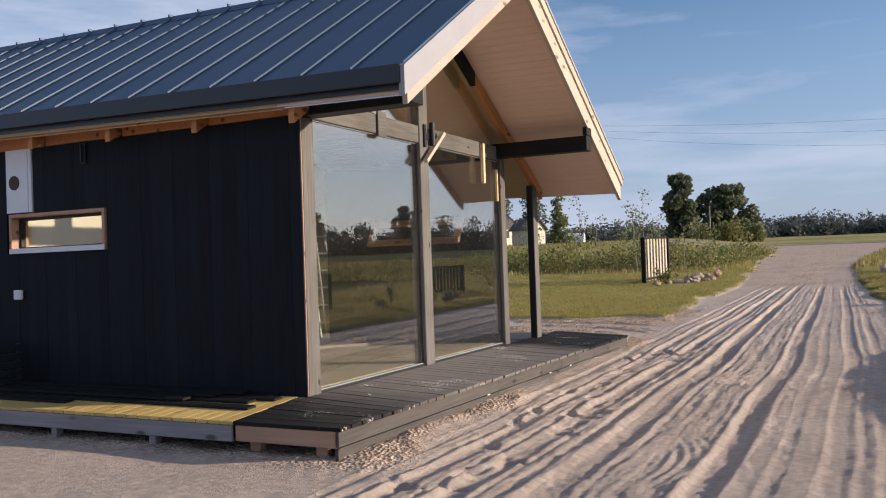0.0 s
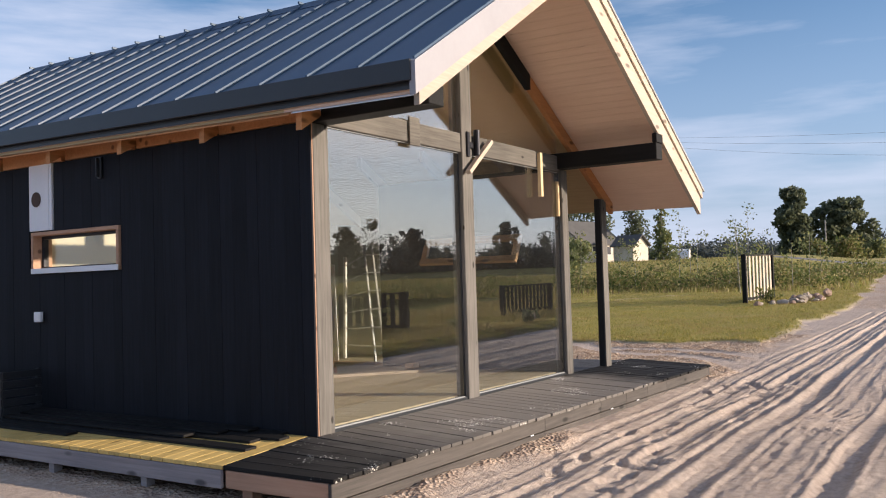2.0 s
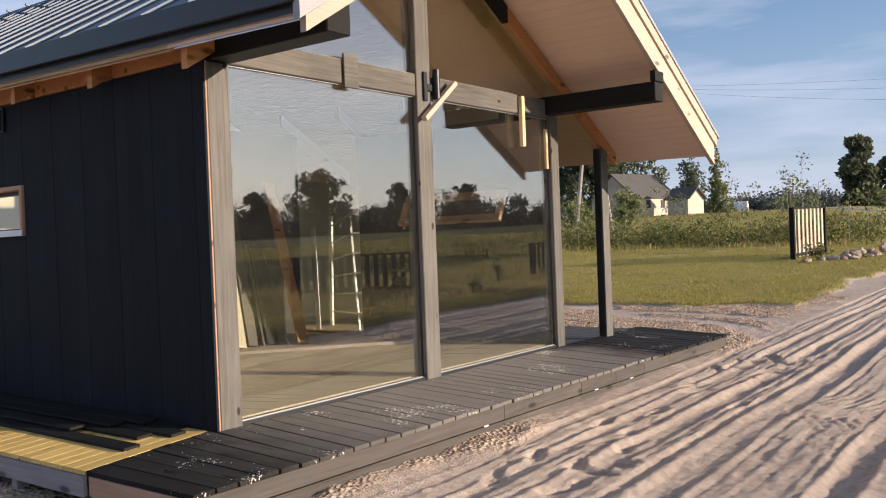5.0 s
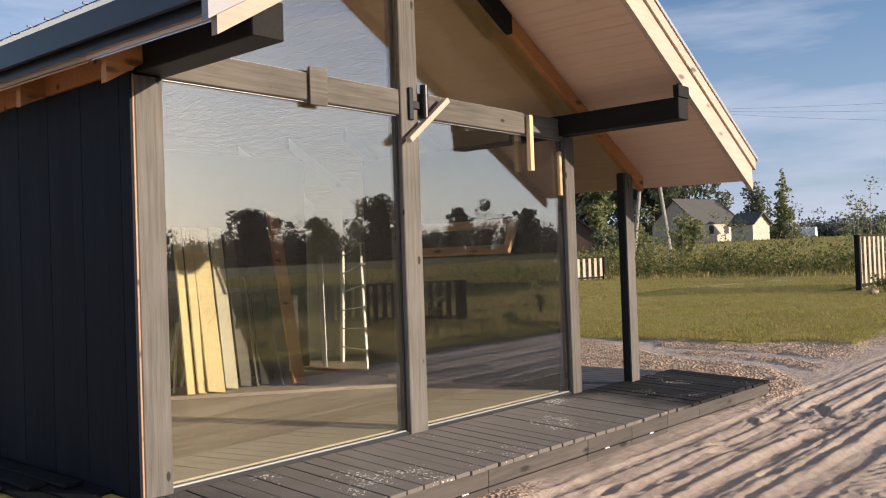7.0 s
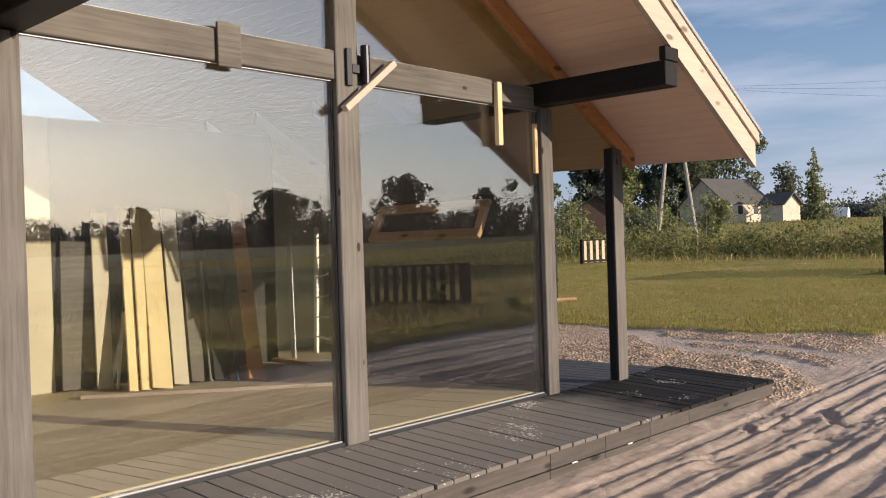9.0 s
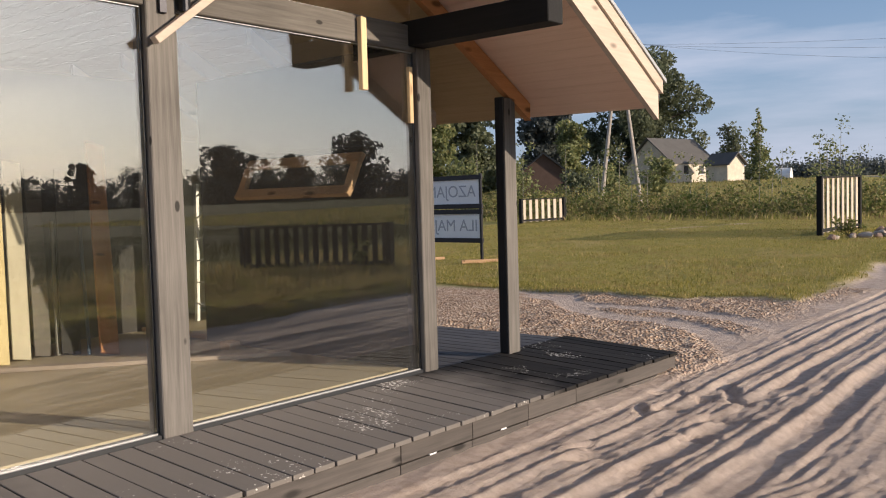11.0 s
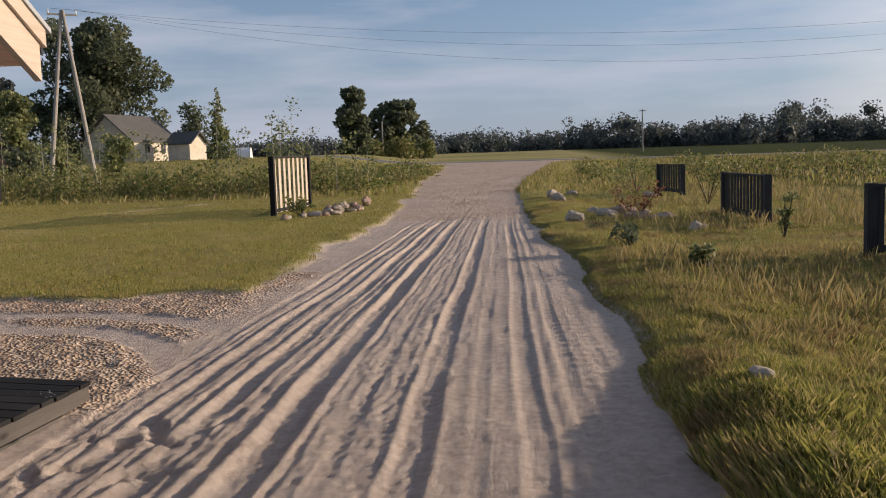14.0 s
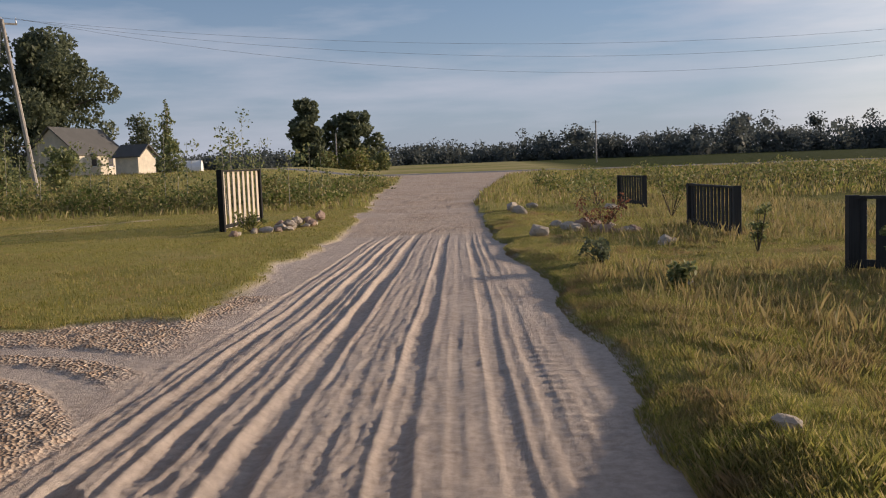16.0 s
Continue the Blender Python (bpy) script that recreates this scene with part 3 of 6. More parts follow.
def build_ground():
    def axis(stops):
        out = []
        for (a, b, d) in stops:
            out.append(np.arange(a, b - 1e-6, d))
        return np.concatenate(out)
    far = [60, 75, 95, 120, 150, 200, 280, 400, 600, 900, 1400, 2200, 3600]
    xs = np.concatenate([[-v for v in far[::-1]], axis([(-50, -20, 2.0), (-20, -14.5, 0.5), (-14.5, -10, 0.18), (-10, -7, 0.4), (-7, -3.7, 0.045), (-3.7, 0.9, 0.019), (0.9, 3, 0.12), (3, 12, 0.5), (12, 50, 2.0)]), far])
    fary = [150, 200, 280, 400, 600, 900, 1400, 2200, 3600]
    ys = np.concatenate([[-v for v in fary[::-1]], axis([(-100, -10, 6), (-10, 2, 0.5), (2, 5, 0.06), (5, 17, 0.03), (17, 19, 0.05), (19, 30, 0.1), (30, 37, 0.15), (37, 60, 0.6), (60, 130, 1.5)]), fary])
    X, Y = np.meshgrid(xs, ys)
    Z = ground_height(X, Y)
    nx, ny = len(xs), len(ys)
    idx = np.arange(nx * ny).reshape(ny, nx)
    quads = np.stack([idx[:-1, :-1], idx[:-1, 1:], idx[1:, 1:], idx[1:, :-1]], -1).reshape(-1, 4)
    me = bpy.data.meshes.new("ground")
    me.vertices.add(nx * ny)
    me.vertices.foreach_set("co", np.stack([X, Y, Z], -1).astype(np.float32).ravel())
    me.loops.add(quads.size)
    me.loops.foreach_set("vertex_index", quads.astype(np.int32).ravel())
    me.polygons.add(len(quads))
    me.polygons.foreach_set("loop_start", np.arange(0, quads.size, 4, dtype=np.int32))
    me.update(calc_edges=True)
    me.validate()
    for name, v in zip(("grass", "coarse", "asphalt"), zones(X, Y)):
        at = me.attributes.new(name, "FLOAT", "POINT")
        at.data.foreach_set("value", v.astype(np.float32).ravel())
    me.shade_smooth()
    ob = new("ground", me)
    m, n, l, b = material("ground_sand_grass", 1.0, 0, 0.03)
    co = n.new("ShaderNodeTexCoord").outputs["Object"]

    def attr(key):
        a = n.new("ShaderNodeAttribute")
        a.attribute_name = key
        return a.outputs["Fac"]
    f1, f2, f3, f4 = noise_node(n, l, co, 0.9, 5), noise_node(n, l, co, 14, 5), noise_node(n, l, co, 70, 6, 0.75), noise_node(n, l, co, 0.05, 5)
    sand = ramp_node(n, l, f1.outputs["Fac"], [(0.3, (0.44, 0.355, 0.295)), (0.7, (0.575, 0.48, 0.405))]).outputs["Color"]
    sand = mix_node(n, l, 0.35, sand, ramp_node(n, l, f2.outputs["Fac"], [(0.35, (0.33, 0.255, 0.21)), (0.65, (0.70, 0.59, 0.52))]).outputs["Color"])
    vor = n.new("ShaderNodeTexVoronoi")
    vor.inputs["Scale"].default_value = 30
    l.new(co, vor.inputs["Vector"])
    peb = ramp_node(n, l, vor.outputs["Color"], [(0.1, (0.32, 0.21, 0.14)), (0.5, (0.48, 0.345, 0.24)), (0.9, (0.64, 0.52, 0.41))]).outputs["Color"]
    f6 = noise_node(n, l, co, 2.6, 6, 0.75)
    peb = mix_node(n, l, ramp_node(n, l, f6.outputs["Fac"], [(0.45, (0, 0, 0)), (0.62, (0.5, 0.5, 0.5))]).outputs["Color"], peb, (0.24, 0.18, 0.145))
    f7 = noise_node(n, l, co, 130, 3, 0.6)
    sand = mix_node(n, l, ramp_node(n, l, f7.outputs["Fac"], [(0.55, (0, 0, 0)), (0.70, (0.5, 0.5, 0.5))]).outputs["Color"], sand, (0.27, 0.21, 0.17))
    c = mix_node(n, l, attr("coarse"), sand, peb)
    turf = ramp_node(n, l, f2.outputs["Fac"], [(0.3, (0.22, 0.205, 0.055)), (0.7, (0.35, 0.30, 0.105))]).outputs["Color"]
    dry = ramp_node(n, l, f4.outputs["Fac"], [(0.35, (0.22, 0.22, 0.07)), (0.65, (0.40, 0.33, 0.16))]).outputs["Color"]
    sep = n.new("ShaderNodeSeparateXYZ")
    l.new(co, sep.inputs[0])
    turf = mix_node(n, l, ramp_node(n, l, map01(n, l, sep.outputs["Y"], 60, 130), [(0.0, (0, 0, 0)), (1, (1, 1, 1))]).outputs["Color"], turf, dry)
    straw = noise_node(n, l, co, 0.55, 5, 0.65)
    turf = mix_node(n, l, ramp_node(n, l, straw.outputs["Fac"], [(0.5, (0, 0, 0)), (0.68, (0.6, 0.6, 0.6))]).outputs["Color"], turf, (0.42, 0.33, 0.16))
    # beyond x 7 the backlit shade of the field is painted as darker green
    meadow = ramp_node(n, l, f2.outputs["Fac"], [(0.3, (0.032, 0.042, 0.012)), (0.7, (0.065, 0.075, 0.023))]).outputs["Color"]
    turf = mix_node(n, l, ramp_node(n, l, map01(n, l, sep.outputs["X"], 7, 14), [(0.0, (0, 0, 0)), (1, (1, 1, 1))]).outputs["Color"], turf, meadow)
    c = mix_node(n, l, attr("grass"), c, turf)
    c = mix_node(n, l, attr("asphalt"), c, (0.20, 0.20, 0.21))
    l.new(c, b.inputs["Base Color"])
    f5 = noise_node(n, l, co, 1.0, 5, 0.65, (30, 1.1, 1))
    hs = mix_node(n, l, 0.45, f3.outputs["Fac"], f2.outputs["Fac"])
    hs = mix_node(n, l, 0.16, hs, f5.outputs["Fac"])
    hs = mix_node(n, l, attr("coarse"), hs, vor.outputs["Distance"])
    bump_node(n, l, b, hs, 1.0, 0.034)
    me.materials.append(m)
    return tagged(ob, "pale sand track with ruts between grass verges and meadow", "ground", kind="structure")


ground = build_ground()


def gz(x, y):
    return float(ground_height(np.array([x]), np.array([y]))[0])


# ---- the cabin ----
WX, GX = -4.42, -3.22                      # glass front and gable edge
S_Y, N_Y, B_X = 6.22, 10.86, -11.9         # outer faces of the side walls, far end
FZ = 0.33
RIDGE = (8.68, 4.65)
EAVE_S, EAVE_N = (5.95, 2.985), (12.35, 2.56)
RISE = 0.018                               # the roof climbs a little towards the far end
K_S = (RIDGE[1] - EAVE_S[1]) / (RIDGE[0] - EAVE_S[0])
K_N = (RIDGE[1] - EAVE_N[1]) / (EAVE_N[0] - RIDGE[0])


def roof_z(y):
    return RIDGE[1] - (RIDGE[0] - y) * K_S if y < RIDGE[0] else RIDGE[1] - (y - RIDGE[0]) * K_N


def deck_z(x, y):
    return 0.305 - 0.058 * min(1.0, max(0.0, (x - WX) / 0.95, (S_Y - y) / 0.89))



def slope_box(x0, x1, y0, y1, top, bottom, bm=None):
    """A slab that follows the roof between y0 and y1, top and bottom metres under its outer face."""
    a, b = roof_z(y0), roof_z(y1)
    p, q = RISE * (WX - x0), RISE * (WX - x1)
    return hexa(bm or bmesh.new(), [(x0, y0, a + p - bottom), (x1, y0, a + q - bottom), (x1, y1, b + q - bottom), (x0, y1, b + p - bottom), (x0, y0, a + p - top), (x1, y0, a + q - top), (x1, y1, b + q - top), (x0, y1, b + p - top)])


def eave_board(y0, y1, z0, z1):
    p, q = RISE * (WX - B_X), RISE * (WX - GX + 0.03)
    x0, x1 = B_X, GX - 0.03
    return hexa(bmesh.new(), [(x0, y0, z0 + p), (x1, y0, z0 + q), (x1, y1, z0 + q), (x0, y1, z0 + p), (x0, y0, z1 + p), (x1, y0, z1 + q), (x1, y1, z1 + q), (x0, y1, z1 + p)], 0.004)


def walls():
    wx0, wx1, wz0, wz1 = -8.14, -6.76, 1.66, 2.07
    bm = bmesh.new()
    for q in ((B_X, wx0, FZ - 0.1, 2.92), (wx1, WX - 0.13, FZ - 0.1, 2.92), (wx0, wx1, FZ - 0.1, wz0), (wx0, wx1, wz1, 2.92)):
        box(q[0], q[1], S_Y + 0.025, S_Y + 0.19, q[2], q[3], bm=bm)
    south = solid("wall_south", bm, "darkwall", "black charred timber side wall of the cabin", "wall")
    x, k = WX - 0.005, 0
    while x > B_X:
        w = (0.12, 0.145, 0.145, 0.17)[(k * 7) % 4]
        proud = 0.001 * ((k * 5) % 3)
        spans = [(FZ - 0.03, 2.74)]
        if x - w < wx1 and x > wx0:
            spans = [(FZ - 0.03, wz0 - 0.004), (wz1 + 0.004, 2.74)]
            if x - w < -7.80:
                spans = spans[:1]
        for z0, z1 in spans:
            part("board", box(x - w + 0.0008, x, S_Y - proud, S_Y + 0.024, z0, z1, 0.001), "black", south)
        x -= w
        k += 1
    # north wall, dark inside, with its own slot window
    nx0, nx1 = -6.42, -4.98
    bm = bmesh.new()
    for q in ((B_X, -8.40, FZ - 0.1, 2.80), (-7.17, nx0, FZ - 0.1, 2.80), (nx1, WX - 0.13, FZ - 0.1, 2.80), (nx0, nx1, FZ - 0.1, wz0), (nx0, nx1, wz1, 2.80)):
        box(q[0], q[1], N_Y - 0.17, N_Y - 0.01, q[2], q[3], bm=bm)
    solid("wall_north", bm, "darkwall", "dark unlined side wall inside the cabin", "wall")
    # the side room behind the end of that wall, open to the terrace
    solid("wall_side_room_north", box(-9.2, -7.05, 12.22, 12.32, FZ - 0.1, 2.42), "lining", "pale grey-green wall of the side room", "wall")
    solid("wall_side_room_west", box(-9.32, -9.2, N_Y, 12.32, FZ - 0.1, 2.42), "lining", "pale grey-green wall of the side room", "wall")
    bm = bmesh.new()
    for y0, y1, z0, z1 in ((N_Y, 10.98, FZ - 0.1, 2.5), (12.20, 12.217, FZ - 0.1, 2.5), (10.98, 12.20, 2.15, 2.5)):
        box(-7.17, -7.05, y0, y1, z0, z1, bm=bm)
    solid("wall_side_room_east", bm, "darkwall", "dark wall with a doorway from the side room to the terrace", "wall")
    solid("floor_side_room", box(-9.2, -7.17, N_Y - 0.17, 12.22, FZ - 0.05, FZ - 0.004), "floor", "bare plywood floor of the side room", "floor")
    solid("threshold", box(-8.38, -7.18, N_Y - 0.13, N_Y - 0.03, FZ, FZ + 0.035, 0.004), "raw_x", "pale threshold beam before the side room", "threshold")
    solid("wall_west", box(B_X - 0.15, B_X, S_Y + 0.03, N_Y - 0.02, FZ - 0.1, 2.8), "black", "black end wall of the cabin", "wall")
    # one partition: its sunlit stretch is coloured pale, the rest dark
    solid("wall_partition_lined", box(-8.52, -8.39, S_Y + 0.2, 8.24, FZ, 2.95), "greywall", "partition stretch coloured pale where the sun lands", "wall")
    solid("wall_partition", box(-8.52, -8.4, 8.243, N_Y - 0.02, FZ, 2.95), "darkwall", "dark rest of the partition wall inside the cabin", "wall")
    solid("floor", box(B_X, WX - 0.14, S_Y + 0.2, N_Y - 0.18, FZ - 0.06, FZ), "floor", "bare plywood floor of the cabin", "floor")
    w = thing("window_1", (wx0 + wx1) / 2, S_Y + 0.085, wz0, "narrow slot window with a raw spruce frame", "window", kind="structure")
    x0, x1, y0, y1, t = wx0, wx1, S_Y - 0.02, S_Y + 0.19, 0.035
    for q in ((x0, x1, wz0, wz0 + t), (x0, x1, wz1 - t, wz1), (x0, x0 + t, wz0 + t, wz1 - t), (x1 - t, x1, wz0 + t, wz1 - t)):
        part("frame", box(q[0], q[1], y0, y1, q[2], q[3], 0.003), "pinkrim", w)
    part("sill", box(x0 + 0.01, x1 + 0.004, y0 - 0.012, y0 - 0.002, wz0 - 0.002, wz0 + 0.05, 0.003), "white", w, "white sill board")
    yc = (y0 + y1) / 2 + 0.02
    for q in ((x0 + t, x1 - t, wz0 + t, wz0 + t + 0.03), (x0 + t, x1 - t, wz1 - t - 0.03, wz1 - t), (x0 + t, x0 + t + 0.03, wz0 + t + 0.03, wz1 - t - 0.03), (x1 - t - 0.03, x1 - t, wz0 + t + 0.03, wz1 - t - 0.03)):
        part("sash", box(q[0], q[1], yc - 0.03, yc + 0.03, q[2], q[3], 0.003), "metal", w)
    part("pane", box(x0 + t + 0.03, x1 - t - 0.03, yc - 0.004, yc + 0.004, wz0 + t + 0.03, wz1 - t - 0.03), "clearglass", w).visible_shadow = False
    # slot window opposite: sash tilted into the room, added dark sheet behind the pane
    w = thing("window_2", (nx0 + nx1) / 2, N_Y - 0.2, wz0, "narrow slot window with an orange wooden sash tilted open", "window", kind="structure")
    part("cover", box(nx0, nx1, N_Y - 0.05, N_Y - 0.03, wz0, wz1), "darkwall", w, "added dark sheet that keeps the opening dark")
    x0, x1, top, low = nx0 + 0.05, nx1 + 0.03, Vector((0, N_Y - 0.21, 1.97)), Vector((0, N_Y - 0.35, 1.71))
    face = Vector((0, 0.81, -0.59))
    for z in (top, low):
        part("sash", stick(z + Vector((x0, 0, 0)), z + Vector((x1, 0, 0)), 0.05, 0.085, 0.004, up=(0, 0.59, 0.81)), "raw_x", w)
    for x in (x0 + 0.04, x1 - 0.04):
        part("sash", stick(low + Vector((x, 0.025, 0.035)), top + Vector((x, -0.025, -0.035)), 0.08, 0.05, 0.004), "raw_x", w)
    q = [(x0 + 0.08, *low.yz), (x1 - 0.08, *low.yz), (x1 - 0.08, *top.yz), (x0 + 0.08, *top.yz)]
    part("pane", hexa(bmesh.new(), [tuple(Vector(p) - face * 0.003) for p in q] + [tuple(Vector(p) + face * 0.003) for p in q]), "clearglass", w).visible_shadow = False
    # white board with a round hole above the slot window, and fittings
    wb = thing("wall_panel", -8.0, S_Y, 2.1, "white insulation board with a round vent hole", "wall panel", kind="structure")
    part("board", box(-8.19, -7.86, S_Y - 0.002, S_Y + 0.02, 2.085, 2.80, 0.003), "white", wb)
    part("strip", box(-7.845, -7.80, S_Y - 0.008, S_Y + 0.02, 2.085, 2.80, 0.003), "white", wb)
    bm = tube((-8.06, S_Y - 0.012, 2.40), (-8.06, S_Y - 0.001, 2.40), 0.075, 0.075, seg=20)
    part("vent_hole", bm, "brick", wb, "brown round hole cover")
    lamp = thing("wall_bracket", -7.0, S_Y, 2.52, "small black bracket screwed to the charred wall", "bracket")
    part("plate", box(-7.045, -6.985, S_Y - 0.03, S_Y - 0.012, 2.52, 2.72, 0.004), "roofdark", lamp)
    part("rib", box(-7.02, -7.01, S_Y - 0.06, S_Y - 0.03, 2.53, 2.71), "roofdark", lamp)
    so = thing("socket_box", -8.0, S_Y, 1.17, "small white socket box on the charred wall", "socket")
    part("box", box(-8.06, -7.95, S_Y - 0.05, S_Y - 0.012, 1.18, 1.28, 0.006), "white", so)
    part("cover", box(-8.045, -7.965, S_Y - 0.058, S_Y - 0.05, 1.195, 1.265, 0.003), "white", so)


def front():
    for name, y0, y1, z1, lab in (("corner_post", 6.25, 6.43, 2.73, "grey weathered timber corner post"), ("middle_post", 8.46, 8.655, 4.30, "grey weathered timber post under the ridge"), ("end_post", 10.73, 10.885, 2.765, "grey weathered timber post at the end of the glass")):
        zb = deck_z(WX, y0) - 0.03
        solid(name, box(WX - 0.15, WX, y0, y1, zb, z1, 0.006), "post", lab, "post")
    solid("corner_trim", box(WX - 0.018, WX - 0.002, 6.236, 6.248, FZ - 0.03, 2.73, 0.002), "pinkrim", "thin pale batten on the corner", "trim")
    beam = solid("cross_beam", box(WX - 0.13, WX - 0.012, 6.433, 8.457, 2.735, 2.925, 0.006), "rail", "grey weathered cross beam above the glass", "beam")
    solid("cross_beam", box(WX - 0.13, WX - 0.012, 8.658, 10.727, 2.735, 2.925, 0.006), "rail", "grey weathered cross beam above the glass", "beam")
    for k, (y0, y1) in enumerate(((6.433, 8.457), (8.658, 10.727))):
        w = thing("window_%d" % (k + 3), WX - 0.06, (y0 + y1) / 2, 0.31, "tall fixed glass pane of the cabin front", "window", kind="structure")
        gxx = WX - 0.055
        p = part("pane", box(gxx - 0.012, gxx, y0 + 0.012, y1 - 0.012, 0.325, 2.722), "glass", w)
        p.visible_shadow = False
        part("sill", box(WX - 0.12, WX - 0.02, y0, y1, 0.285, 0.322, 0.003), "roofdark", w)
        part("bead", box(gxx + 0.002, gxx + 0.014, y0 + 0.012, y1 - 0.012, 0.322, 0.330), "zinc", w)
        part("bead", box(gxx + 0.002, gxx + 0.012, y0, y0 + 0.007, 0.322, 2.722), "zinc", w)
        part("bead", box(gxx + 0.002, gxx + 0.012, y1 - 0.012, y1, 0.322, 2.722), "roofdark", w)
        part("bead", box(gxx + 0.002, gxx + 0.012, y0 + 0.012, y1 - 0.012, 2.726, 2.733), "zinc", w)
        # gable pane above the beam, cut to the roof
        g = thing("window_%d" % (k + 5), WX - 0.06, (y0 + y1) / 2, 2.93, "sloping glass pane in the gable", "window", kind="structure")
        za, zb = roof_z(y0) - 0.27, roof_z(y1) - 0.27
        bm = hexa(bmesh.new(), [(gxx - 0.012, y0, 2.928), (gxx, y0, 2.928), (gxx, y1, 2.928), (gxx - 0.012, y1, 2.928), (gxx - 0.012, y0, max(za, 2.93)), (gxx, y0, max(za, 2.93)), (gxx, y1, max(zb, 2.93)), (gxx - 0.012, y1, max(zb, 2.93))])
        p = part("pane", bm, "glass", g)
        p.visible_shadow = False
        part("bead", box(gxx + 0.002, gxx + 0.014, y0, y1, 2.926, 2.933), "zinc", g)
    for y0, y1, z0, z1, xe, lab in ((6.26, 6.46, 2.735, 2.935, -3.33, "black beam end carrying the eave"), (10.65, 10.835, 2.768, 2.955, -3.20, "black beam end carrying the north roof")):
        solid("purlin", box(WX - 0.6, xe, y0, y1, z0, z1, 0.006), "blackbeam", lab, "beam")
    solid("purlin_end", box(-3.245, -3.19, 10.64, 10.845, 2.957, 3.06, 0.004), "blackbeam", "black block on the end of the beam", "beam")
    solid("cleat_board", box(WX - 0.010, WX + 0.014, 7.55, 7.71, 2.705, 2.965, 0.003), "rail", "grey board screwed over the beam joint", "cleat")
    h = thing("post_bracket", WX, 8.66, 2.72, "black steel bracket on the middle post", "bracket")
    part("bar", box(WX + 0.002, WX + 0.022, 8.535, 8.585, 2.70, 2.95, 0.004), "metal", h)
    part("bridge", box(WX + 0.004, WX + 0.02, 8.585, 8.655, 2.79, 2.85, 0.003), "metal", h)
    part("pipe", tube((WX + 0.035, 8.69, 2.72), (WX + 0.035, 8.69, 2.98), 0.033, 0.033, seg=14), "metal", h, smooth=False)
    solid("brace_stick", stick((WX + 0.06, 8.47, 2.53), (WX + 0.06, 8.93, 2.89), 0.045, 0.055, 0.003, up=(1, 0, 0)), "raw_y", "pale offcut nailed aslant on the post", "batten", kind="")
    solid("hanging_batten", box(WX - 0.008, WX + 0.035, 10.11, 10.165, 2.40, 2.905, 0.003), "raw_z", "pale offcut batten nailed below the beam", "batten", kind="")
    solid("latch_strip", box(WX - 0.05, WX - 0.02, 10.66, 10.70, 2.2, 2.62, 0.003), "raw_z", "pale strip beside the end post", "batten", kind="")


